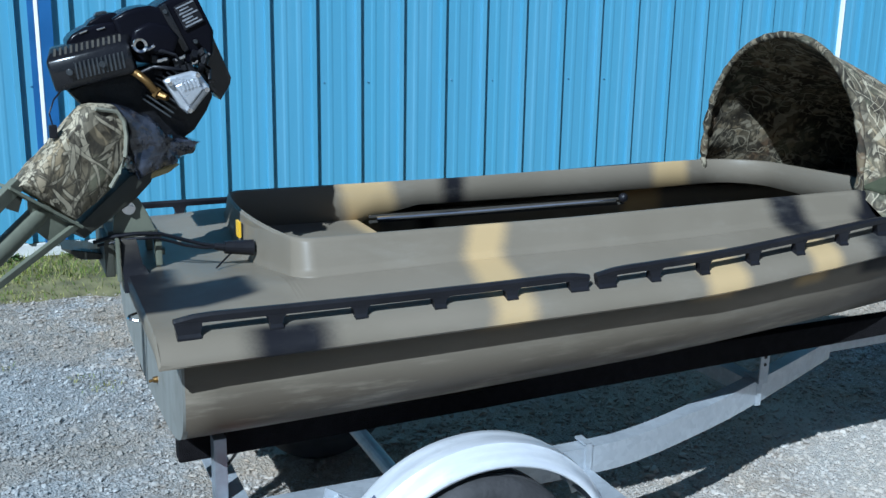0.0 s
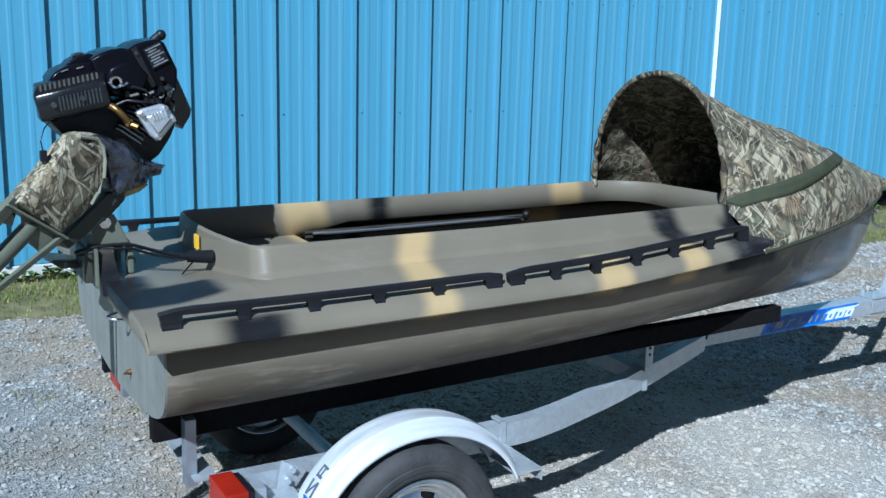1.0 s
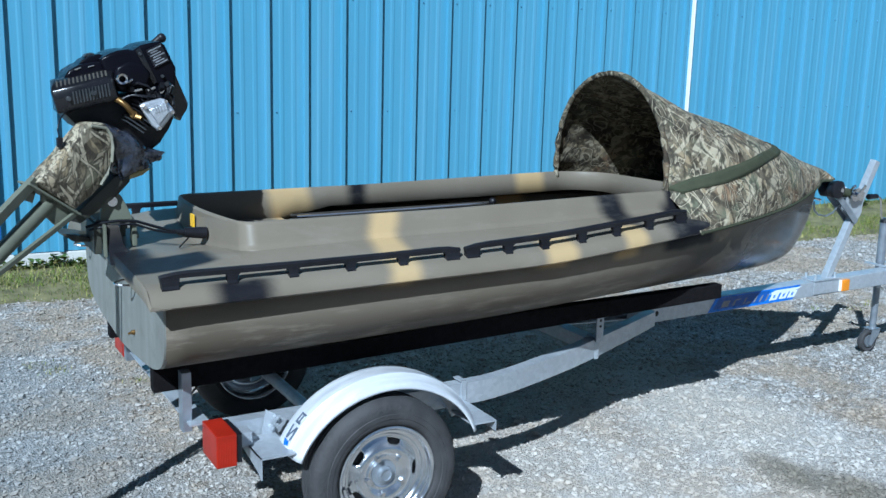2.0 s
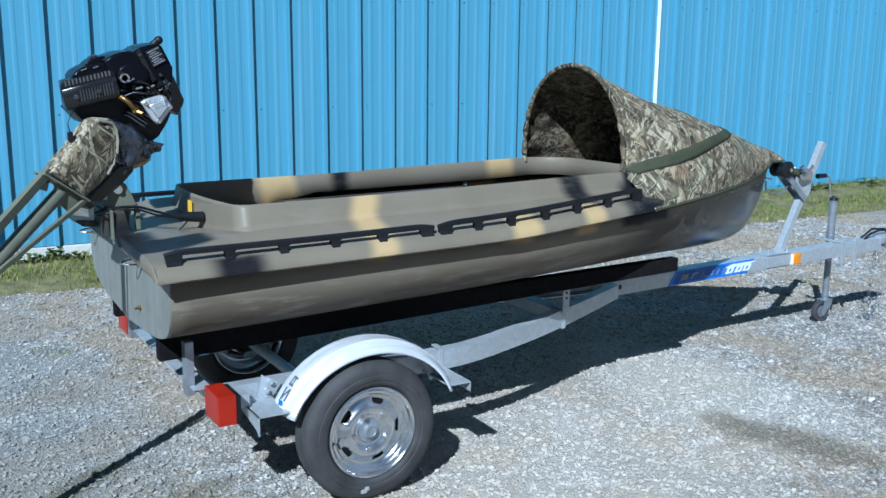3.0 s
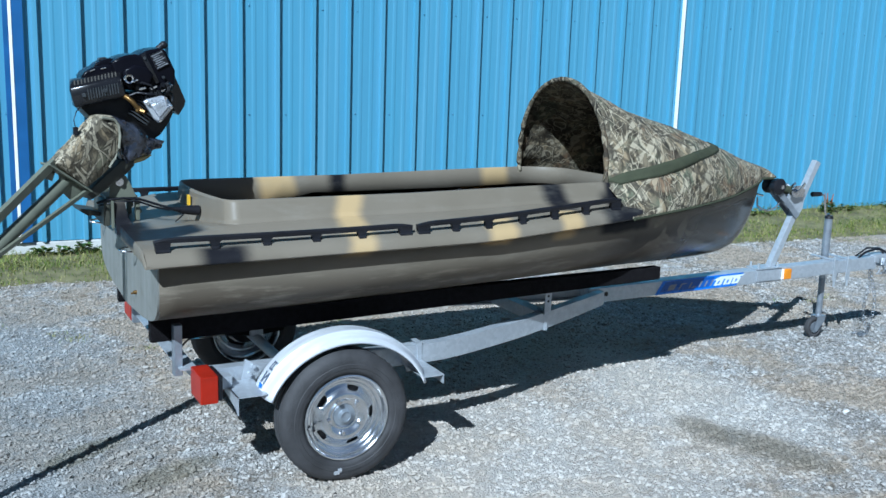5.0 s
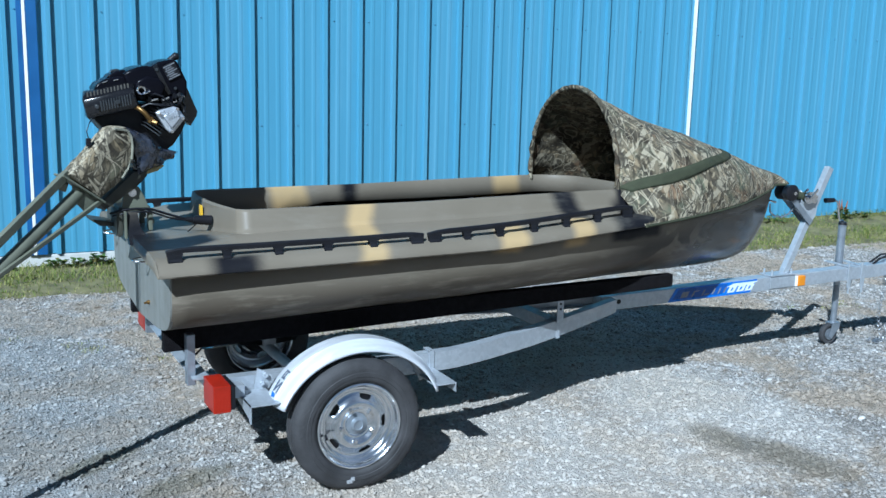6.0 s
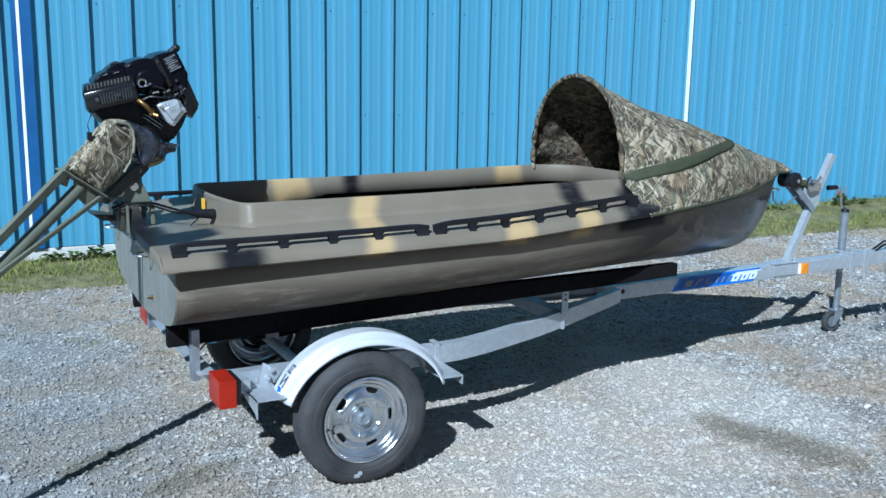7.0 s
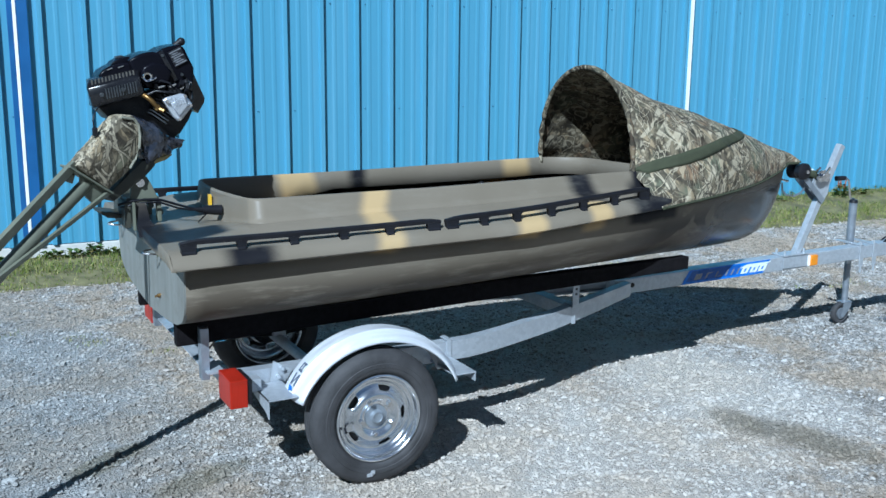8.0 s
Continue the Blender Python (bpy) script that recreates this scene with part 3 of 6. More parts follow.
def build_ground():
    bm = bmesh.new()
    n = 40
    # one sheet to the horizon, fine and gently uneven near the boat
    xs = [-900, -300, -100, -30, -12] + [-6 + 18 * i / n for i in range(n + 1)] + [18, 40, 120, 300, 900]
    ys = [-900, -300, -100, -30, -8] + [-4 + 10.4 * i / n for i in range(n + 1)] + [9, 20, 60, 300, 900]
    rows = []
    for x in xs:
        rows.append([bm.verts.new((x, y, 0.008 * noise.noise(Vector((x * 0.7, y * 0.7, 0))) if abs(x) < 13 and abs(y) < 7 else 0)) for y in ys])
    for a, b in zip(rows, rows[1:]):
        for i in range(len(ys) - 1):
            bm.faces.new((a[i], b[i], b[i + 1], a[i + 1]))
    g = part("ground", bm, M_GRAVEL, smooth=True)
    tagged(g, "grey crushed limestone yard with dirt patches and a damp stain", "ground", kind="structure")
    # loose stones as one heap of real pieces
    rng = np.random.default_rng(7)
    t = (1 + 5 ** 0.5) / 2
    ico = np.array([(-1, t, 0), (1, t, 0), (-1, -t, 0), (1, -t, 0), (0, -1, t), (0, 1, t), (0, -1, -t), (0, 1, -t), (t, 0, -1), (t, 0, 1), (-t, 0, -1), (-t, 0, 1)]) / (1 + t * t) ** 0.5
    tri = np.array([(0, 11, 5), (0, 5, 1), (0, 1, 7), (0, 7, 10), (0, 10, 11), (1, 5, 9), (5, 11, 4), (11, 10, 2), (10, 7, 6), (7, 1, 8), (3, 9, 4), (3, 4, 2), (3, 2, 6), (3, 6, 8), (3, 8, 9), (4, 9, 5), (2, 4, 11), (6, 2, 10), (8, 6, 7), (9, 8, 1)])
    count = 70000
    y = 0.9 + (5.75 - 0.9) * rng.random(count * 2) ** 1.25
    x = rng.uniform(-0.9, 7.5, count * 2)
    ok = (x < 3.4 + (y - 1.0) * 1.1) & (x > -0.6)
    x, y = x[ok][:count], y[ok][:count]
    count = len(x)
    r = 0.0039 + 0.0068 * rng.random(count) ** 2.3
    r[rng.random(count) < 0.02] *= 1.7
    v = ico[None] * (1 + 0.36 * rng.standard_normal((count, 12, 1)).clip(-1.8, 1.8)) * (r[:, None, None] * np.stack([rng.uniform(0.8, 1.5, count), rng.uniform(0.7, 1.2, count), rng.uniform(0.45, 0.8, count)], 1)[:, None, :])
    a = rng.uniform(0, 6.283, count)
    ca, sa = np.cos(a)[:, None], np.sin(a)[:, None]
    vx, vy = v[:, :, 0] * ca - v[:, :, 1] * sa, v[:, :, 0] * sa + v[:, :, 1] * ca
    zz = np.array([0.008 * noise.noise(Vector((p * 0.7, q * 0.7, 0))) for p, q in zip(x, y)])
    v = np.stack([vx + x[:, None], vy + y[:, None], v[:, :, 2] + zz[:, None] + r[:, None] * 0.45], 2).reshape(-1, 3)
    f = (tri[None] + (np.arange(count) * 12)[:, None, None]).reshape(-1)
    me = bpy.data.meshes.new("loose_stones")
    me.vertices.add(len(v))
    me.vertices.foreach_set("co", v.ravel())
    me.loops.add(len(f))
    me.loops.foreach_set("vertex_index", f)
    me.polygons.add(len(f) // 3)
    me.polygons.foreach_set("loop_start", np.arange(0, len(f), 3))
    me.polygons.foreach_set("use_smooth", np.zeros(len(f) // 3, dtype=bool))
    me.update(calc_edges=True)
    me.materials.append(M_STONE)
    tagged(new("loose_stones", me), "loose grey and white crushed stones lying on the yard", "gravel", kind="stuff")


build_ground()


def grass_edge(x):
    return 5.62 + 0.10 * noise.noise(Vector((x * 1.3, 1.7, 0))) + 0.07 * noise.noise(Vector((x * 4.1, 5.2, 0))) - 0.16 * min(max((x - 2.0) / 5.0, 0), 1)


def bank(x):
    """Height of the earth against the wall: level with the concrete at the west, banked up over it further east."""
    k = min(max((x - 1.2) / 2.2, 0), 1)
    return 0.03 + 0.052 * k * k * (3 - 2 * k) + 0.006 * noise.noise(Vector((x * 2.1, 0.3, 0)))


def build_grass():
    bm = bmesh.new()
    prev = None
    for i in range(161):
        x = -6 + 20 * i / 160
        e = grass_edge(x)
        row = [bm.verts.new((x, e - 0.02, -0.01)), bm.verts.new((x, e + 0.10, 0.016)), bm.verts.new((x, e + 0.45, 0.026)), bm.verts.new((x, WALL_Y - 0.25, 0.026 + (bank(x) - 0.026) * 0.5)), bm.verts.new((x, WALL_Y - 0.013, bank(x)))]
        if prev:
            for k in range(4):
                bm.faces.new((prev[k], row[k], row[k + 1], prev[k + 1]))
        prev = row
    s = part("grass_verge", bm, M_SOIL, smooth=True)
    tagged(s, "earth verge under the grass along the wall", "ground", kind="structure")
    rng = np.random.default_rng(11)
    verts, faces = [], []

    def blade(x, y, z, h, w, a, bend):
        dx, dy = math.cos(a), math.sin(a)
        n = len(verts)
        for k, (q, ww) in enumerate(((0, 1.0), (0.55, 0.8), (1.0, 0.0))):
            ox, oy, oz = dx * bend * q * q * h, dy * bend * q * q * h, q * h * (1 - 0.35 * bend * q)
            verts.append((x + ox - dy * w * ww / 2, y + oy + dx * w * ww / 2, z + oz))
            verts.append((x + ox + dy * w * ww / 2, y + oy - dx * w * ww / 2, z + oz))
        faces.append((n, n + 1, n + 3, n + 2))
        faces.append((n + 2, n + 3, n + 5, n + 4))

    for _ in range(52000):
        x = rng.uniform(-1.6, 11.5)
        e = grass_edge(x)
        q = rng.random()
        y = e + (WALL_Y - 0.03 - e) * q
        d = noise.noise(Vector((x * 2.3, y * 2.3, 3.0)))
        if d < -0.35 and rng.random() < 0.7 or q < 0.12 and rng.random() < 0.5:
            continue
        h = (0.022 + 0.05 * rng.random() ** 1.6) * (0.7 + 0.9 * max(d + 0.3, 0)) * (0.55 + 0.6 * min(q * 3, 1))
        blade(x, y, 0.012 + max(bank(x) - 0.03, 0) * min(max((y - WALL_Y + 0.5) / 0.5, 0), 1), h * (1.25 if y > WALL_Y - 0.18 else 1.0), rng.uniform(0.003, 0.007), rng.uniform(0, 6.283), rng.uniform(0.2, 1.1))
    # thin tufts strayed onto the stones
    for _ in range(120):
        cx, cy = rng.uniform(-0.5, 8), rng.uniform(3.6, 5.5)
        if noise.noise(Vector((cx, cy, 9))) < 0.12:
            continue
        for _k in range(22):
            blade(cx + rng.normal(0, 0.05), cy + rng.normal(0, 0.03), 0.0, rng.uniform(0.012, 0.035), 0.004, rng.uniform(0, 6.283), rng.uniform(0.5, 1.2))
    me = bpy.data.meshes.new("grass")
    me.from_pydata(verts, [], faces)
    me.materials.append(M_GRASS)
    tagged(new("grass", me), "patchy green and straw-coloured grass along the wall", "grass", kind="stuff")


build_grass()


def build_weed(x, y, h, spread, leaves, seed, heads=0):
    w = thing("weed", pose(x, y, 0.02), "leafy green weed growing at the foot of the wall", "weed", "weeds along the wall")
    rnd = random.Random(seed)
    bm = bmesh.new()
    for i in range(leaves):
        a, t = rnd.uniform(0, 6.283), rnd.random()
        r = spread * (1 - 0.6 * t) * rnd.uniform(0.3, 1)
        c = Vector((r * math.cos(a), 0.6 * r * math.sin(a), h * t * rnd.uniform(0.6, 1.0) + 0.01))
        ln, wd = rnd.uniform(0.03, 0.06), rnd.uniform(0.012, 0.024)
        d = Vector((math.cos(a), math.sin(a), rnd.uniform(-0.2, 0.7))).normalized()
        s = d.cross(Vector((0, 0, 1))).normalized()
        up = s.cross(d) * 0.2 * ln
        vs = [bm.verts.new(p) for p in (c, c + d * ln * 0.45 + s * wd + up, c + d * ln, c + d * ln * 0.45 - s * wd + up)]
        bm.faces.new(vs)
    part("leaves", bm, M_WEED, w)
    bm = bmesh.new()
    for i in range(max(3, leaves // 14)):
        a = rnd.uniform(0, 6.283)
        r = spread * 0.6 * rnd.random()
        tube(bm, [(0, 0, 0), (r * 0.4 * math.cos(a), r * 0.3 * math.sin(a), h * 0.5), (r * math.cos(a), r * 0.6 * math.sin(a), h * rnd.uniform(0.7, 1.0))], 0.0025, 5)
    part("stems", bm, M_WEED, w)
    if heads:
        bm = bmesh.new()
        for i in range(heads):
            a = rnd.uniform(0, 6.283)
            cyl(bm, (0.03 * math.cos(a), 0.03 * math.sin(a), h * 0.8), (0.045 * math.cos(a), 0.045 * math.sin(a), h * 1.45), 0.011, 0.003, 6)
        part("seed_head", bm, M_SEED, w)


for i, (x, y, h, s, n) in enumerate(((-0.30, 6.50, 0.04, 0.12, 36), (0.10, 6.53, 0.055, 0.10, 40), (0.25, 6.50, 0.05, 0.09, 36), (0.40, 6.53, 0.085, 0.09, 54), (0.55, 6.52, 0.045, 0.09, 30),
                                     (7.0, 6.50, 0.08, 0.25, 70), (7.92, 6.45, 0.17, 0.14, 120), (8.25, 6.5, 0.09, 0.2, 70), (8.9, 6.48, 0.11, 0.22, 80), (6.4, 6.5, 0.06, 0.2, 50))):
    build_weed(x, y, h, s, n, 20 + i, 3 if i == 6 else 0)

# ---------------------------------------------------------------- boat
BOAT = pose(0.87, 2.705, 0, 0, 0, 2.5)      # u forward, v to the far side, above the axle


def curve(x, pts):
    """Smooth interpolation (monotone cubic) through (x, y) pairs."""
    n = len(pts)
    if x <= pts[0][0]:
        return pts[0][1]
    if x >= pts[-1][0]:
        return pts[-1][1]
    d = [(pts[i + 1][1] - pts[i][1]) / (pts[i + 1][0] - pts[i][0]) for i in range(n - 1)]
    m = [d[0]] + [0 if d[i - 1] * d[i] <= 0 else 2 * d[i - 1] * d[i] / (d[i - 1] + d[i]) for i in range(1, n - 1)] + [d[-1]]
    for i in range(n - 1):
        if x <= pts[i + 1][0]:
            h = pts[i + 1][0] - pts[i][0]
            t = (x - pts[i][0]) / h
            return pts[i][1] * (1 + 2 * t) * (1 - t) ** 2 + h * m[i] * t * (1 - t) ** 2 + pts[i + 1][1] * t * t * (3 - 2 * t) + h * m[i + 1] * t * t * (t - 1)


def beam(u):
    return curve(u, [(-0.72, 0.665), (0, 0.675), (0.6, 0.665), (1.0, 0.635), (1.4, 0.575), (1.8, 0.46), (2.1, 0.345), (2.35, 0.235), (2.55, 0.135), (2.68, 0.06), (2.74, 0.0)])


def lip(u):
    return curve(u, [(-0.72, 0.885), (0, 0.895), (0.6, 0.9), (1.0, 0.918), (1.4, 0.935), (1.8, 0.945), (2.2, 0.955), (2.5, 0.98), (2.74, 1.01)])


def chine(u):
    b = curve(u, [(-0.72, 0.53), (0, 0.53), (0.8, 0.5), (1.25, 0.43), (1.6, 0.34), (2.0, 0.22), (2.35, 0.12), (2.6, 0.045), (2.74, 0)])
    z = curve(u, [(-0.72, 0.655), (0, 0.645), (0.43, 0.668), (0.81, 0.69), (1.25, 0.70), (1.6, 0.68), (2.0, 0.67), (2.35, 0.68), (2.55, 0.73), (2.68, 0.86), (2.74, 0.98)])
    return b, z


def keel(u):
    return curve(u, [(-0.72, 0.605), (1.5, 0.605), (2.1, 0.60), (2.4, 0.612), (2.55, 0.65), (2.64, 0.74), (2.70, 0.85), (2.74, 0.97)])


boat = thing("duck_boat", BOAT, "olive, tan and black camouflage-painted fibreglass duck boat resting on a trailer", "boat")
US = [-0.67, -0.6, -0.4, -0.2, 0, 0.2, 0.4, 0.6, 0.8, 1.0, 1.2, 1.4, 1.6, 1.8, 1.9, 2.0, 2.1, 2.2, 2.3, 2.4, 2.45, 2.5, 2.55, 2.6, 2.64, 2.67, 2.7, 2.72, 2.74]


def hull_section(u):
    B, Z = beam(u), lip(u)
    kz = keel(u)
    w = B - min(curve(u, [(-0.7, 0.068), (0.2, 0.055), (1.6, 0.045), (2.4, 0.03)]), B * 0.3)     # the lip stands out over the side
    n = curve(u, [(-0.7, 5.6), (-0.2, 4.5), (0.6, 3.3), (1.4, 2.55), (2.2, 2.15), (2.74, 2.0)])  # squarer bilge aft, rounder forward
    rise = curve(u, [(-0.7, 0.066), (1.6, 0.084), (2.3, 0.05), (2.74, 0.0)])
    half = []
    for k in range(19):
        a = (k / 18) * math.pi / 2
        v = w * math.sin(a) ** (2 / n)
        z = Z + 0.004 - (Z + 0.004 - kz - rise * v) * math.cos(a) ** (2 / n) if k < 18 else Z + 0.004
        half.append((v, z))
    half[0] = (0, kz)
    return [(u, max(v, 0), z) for v, z in half]


def build_hull():
    bm = bmesh.new()
    rings = []
    for u in US:
        s = hull_section(u)
        rings.append([(a, -v, z) for a, v, z in reversed(s[1:])] + s)
    loft(bm, rings)
    bmesh.ops.recalc_face_normals(bm, faces=bm.faces)
    if sum(f.normal.z for f in bm.faces if f.calc_center_median().z < 0.66) > 0:
        bmesh.ops.reverse_faces(bm, faces=bm.faces)
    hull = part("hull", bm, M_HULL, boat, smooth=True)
    solid(hull, 0.006)
    return hull


build_hull()


def crest_z(u, v=0.0):
    return 1.061 - 0.028 * v + 0.014 * min(max((u - 0.4) / 0.9, 0), 1)


def ring_loop(off, dz, n=12, low=None):
    """A loop round the cockpit, set out from the coaming's crest by off, dz below the crest."""
    v, ua, ub, rf, rr = 0.385, -0.362, 1.60, 0.20, 0.045
    rear = 0.2 * off
    pts = []
    rr2, rf2 = max(rr + off * 0.15, 0.015), rf + off
    ua2, ub2, v2 = ua - rear, ub + off, v + off
    for cx, cy, r, a0 in ((ub2 - rf2, -v2 + rf2, rf2, -90), (ub2 - rf2, v2 - rf2, rf2, 0), (ua2 + rr2, v2 - rr2, rr2, 90), (ua2 + rr2, -v2 + rr2, rr2, 180)):
        for k in range(n + 1):
            a = radians(a0 + 90 * k / n)
            pts.append((cx + r * math.cos(a), cy + r * math.sin(a)))
    # extra points along the straight sides
    dense = []
    for (a, b), (c, d) in zip(pts, pts[1:] + pts[:1]):
        m = 12 if math.hypot(c - a, d - b) > 0.2 else 1
        dense += [(a + (c - a) * j / m, b + (d - b) * j / m) for j in range(m)]
    # the stern wall of the coaming bows out a little amidships
    dense = [(a - 0.034 * min(max((ua2 + 0.10 - a) / 0.10, 0), 1) * (1 - min(abs(b) / v2, 1) ** 2), b) for a, b in dense]
    return [(a, b, low(a, b) if low else crest_z(a, b) - dz) for a, b in dense]


def deck_z(u, v):
    """Deck height: a nearly flat stern deck that turns into sloping side decks."""
    B, Z, a = max(beam(u), 0.01), lip(u), abs(v)
    d = max(B - a, 0)
    edge = Z + 0.012 + 0.034 * (1 - math.exp(-d / 0.02)) + 0.16 * min(d, 0.08)          # rounded edge, then a ledge
    flat = edge + max(d - 0.08, 0) * 0.035
    slope = edge + max(min(d, max(B - 0.435, 0.05)) - 0.08, 0) * 0.26 - (max(0.45 - a, 0) * 0.12 if u < 0 else 0)
    k = min(max((u + 0.64) / 0.22, 0), 1) * min(max((2.1 - u) / 0.5, 0), 1)
    k = k * k * (3 - 2 * k)
    return flat + (slope - flat) * k


def inner_low(u, v):
    """Lower edge of the coaming's inner face: down to the stern shelf aft, a shallow lip forward."""
    return curve(u, [(-0.5, 0.90), (0.03, 0.90), (0.175, 0.972), (1.0, 0.972), (1.7, 0.985)])


def build_coaming():
    bm = bmesh.new()
    loops = [ring_loop(0.056, 0, low=lambda a, b: deck_z(a, b) - 0.003), ring_loop(0.048, 0, low=lambda a, b: deck_z(a, b) + 0.003)]
    foot = loops[1]
    for off, f in ((0.039, 0.07), (0.033, 0.18), (0.014, 0.86), (0.009, 0.95)):
        top = ring_loop(off, 0)
        loops.append([(a, b, lz + (cz - lz) * f) for (a, b, cz), (_, _, lz) in zip(top, foot)])
    for off, dz in ((0.004, 0.001), (-0.001, 0.0), (-0.008, 0.003), (-0.012, 0.012)):
        loops.append(ring_loop(off, dz))
    loops.append(ring_loop(-0.024, 0, low=inner_low))
    loft(bm, loops, closed=True)
    bmesh.ops.recalc_face_normals(bm, faces=bm.faces)
    return solid(part("coaming", bm, M_HULL, boat, smooth=True), 0.006)


build_coaming()


def ring_half(u):
    pts = ring_loop(0.038, 0)
    best = 0
    for (a, b, _), (c, d, _) in zip(pts, pts[1:] + pts[:1]):
        if (a - u) * (c - u) <= 0 and a != c:
            best = max(best, abs(b + (d - b) * (u - a) / (c - a)))
    return best


def build_deck():
    """Deck sheet with its skirt, which stands out over the hull all round."""
    bm = bmesh.new()
    loop = ring_loop(0.038, 0)
    ua, ub = min(p[0] for p in loop), max(p[0] for p in loop)
    us = sorted(set([-0.725, -0.722, -0.71, -0.66, -0.6, -0.54, -0.47, ua] + [ua + 0.0005 + 0.003 * i for i in range(25)] + [-0.3 + 0.05 * i for i in range(61)] + [ub - 0.1, ub - 0.05, ub - 0.02, ub - 0.005, ub]))
    us = [u for u in us if u <= 2.73]
    for sgn in (-1, 1):
        prev = None
        for u in us:
            B = max(beam(max(u, -0.72)), 0.004)
            a, b = ring_half(u) if u > ua else 0, max(B - 0.006, 0.002)
            row = [(u, a + (b - a) * k, deck_z(u, a + (b - a) * k)) for k in (0, 0.15, 0.3, 0.45, 0.6, 0.7, 0.8, 0.87, 0.92, 0.96, 1.0)]
            Z = lip(u)
            row += [(u, B - 0.001, Z + 0.010), (u, B, Z + 0.005), (u, B - 0.004, Z), (u, max(B - 0.080, B * 0.68), Z + 0.006)]
            row = [bm.verts.new((p, sgn * max(q, 0), r)) for p, q, r in row]
            if prev:
                for k in range(len(row) - 1):
                    bm.faces.new((prev[k], row[k], row[k + 1], prev[k + 1]))
            prev = row
    # skirt across the stern
    vs = [-0.6645 + 1.329 * k / 24 for k in range(25)]
    tops = [(-0.725, v, deck_z(-0.725, v)) for v in vs]
    rim = loft(bm, [tops, [(-0.731, v, z - 0.010) for _, v, z in tops], [(-0.728, v, max(z - 0.045, 0.886)) for _, v, z in tops], [(-0.665, v, max(z - 0.043, 0.888)) for _, v, z in tops]])
    for k in (0, -1):
        bm.faces.new([row[k] for row in rim])
    bmesh.ops.remove_doubles(bm, verts=bm.verts, dist=0.0002)
    bmesh.ops.recalc_face_normals(bm, faces=bm.faces)
    return part("deck", bm, M_HULL, boat, smooth=True)


build_deck()


def build_transom():
    bm = bmesh.new()
    ring = [(v, z) for _, v, z in hull_section(-0.67)] + [(0.5, 0.895), (0.2, 0.915), (0.0, 0.92)]
    outline = [(-v, z) for v, z in reversed(ring[1:-1])] + ring
    plate(bm, outline, 0.012, Matrix(((0, 0, -1, -0.664), (1, 0, 0, 0), (0, 1, 0, 0), (0, 0, 0, 1))))
    bmesh.ops.recalc_face_normals(bm, faces=bm.faces)
    t = part("transom", bm, M_TRANS, boat, "pale weathered transom with rub streaks")
    # raised board that carries the motor, and its doubler on the transom
    b = bmesh.new()
    loft(b, [[(x0, -w, z), (x1, -w, z), (x1, w, z), (x0, w, z)] for x0, x1, w, z in ((-0.740, -0.640, 0.200, 0.925), (-0.738, -0.668, 0.172, 0.945), (-0.738, -0.690, 0.158, 0.985), (-0.738, -0.698, 0.152, 1.030), (-0.734, -0.702, 0.148, 1.046))], closed=True, cap=True)
    bmesh.ops.recalc_face_normals(b, faces=b.faces)
    part("motor_board", b, M_HULL, boat, smooth=True)
    for v, z in ((-0.24, 0.880), (0.47, 0.872)):
        b = bmesh.new()
        pts = [(-0.690 - 0.050 * math.sin(math.pi * k / 10), v + 0.022 * math.cos(math.pi * k / 10) - 0.0, z - 0.012 * k / 10) for k in range(11)]
        tube(b, pts, 0.004, 6)
        cyl(b, (-0.676, v - 0.022, z - 0.012), (-0.692, v - 0.022, z - 0.012), 0.011, seg=10)
        cyl(b, (-0.676, v + 0.022, z), (-0.692, v + 0.022, z), 0.011, seg=10)
        part("stern_eye", b, M_CHROME, t, "chrome stern eye")
    b = bmesh.new()
    cyl(b, (-0.676, -0.21, 0.698), (-0.688, -0.21, 0.698), 0.009, 0.007, 10)
    cyl(b, (-0.688, -0.21, 0.698), (-0.697, -0.21, 0.694), 0.004, 0.004, 8)
    part("drain_plug", b, M_BRASS, t, "brass drain plug")


build_transom()


def build_inside():
    bm = bmesh.new()
    rows = []
    for u in [-0.64, -0.3, 0.03, 0.4, 0.8, 1.2, 1.5, 1.8, 2.1]:
        cb, cz = chine(u)
        rows.append([(u, -cb * 0.95, cz + 0.02), (u, -cb * 0.5, keel(u) + 0.05), (u, 0, keel(u) + 0.045), (u, cb * 0.5, keel(u) + 0.05), (u, cb * 0.95, cz + 0.02)])
    loft(bm, rows)
    part("cockpit_floor", bm, M_INSIDE, boat, "dark cockpit floor")
    # solid shelf across the stern end of the cockpit and the bulkhead below it
    part("stern_shelf", boxm(-0.36, 0.045, -0.372, 0.372, 0.908, 0.936, bevel=0.006), M_HULL, boat)
    part("bulkhead", boxm(0.0, 0.018, -0.42, 0.42, 0.68, 0.893), M_INSIDE, boat)
    b = bmesh.new()
    tube(b, [(0.10, 0.335, 0.94), (0.5, 0.338, 0.94), (1.0, 0.335, 0.945)], 0.007, 8)
    tagged(part("push_pole", b, M_CHROME), "thin silver pole stowed under the cockpit side", "pole").matrix_world = BOAT
    b = bmesh.new()
    bmesh.ops.create_uvsphere(b, u_segments=16, v_segments=10, radius=0.017, matrix=Matrix.Translation((1.03, 0.33, 0.952)))
    part("knob", b, M_BLACK, boat, "round black knob under the coaming")
    b = bmesh.new()
    for z in (0.945, 0.928):
        box(b, 0.08, 1.05, 0.348, 0.356, z - 0.004, z + 0.004)
    part("pole_bracket", b, M_INSIDE, boat)


build_inside()


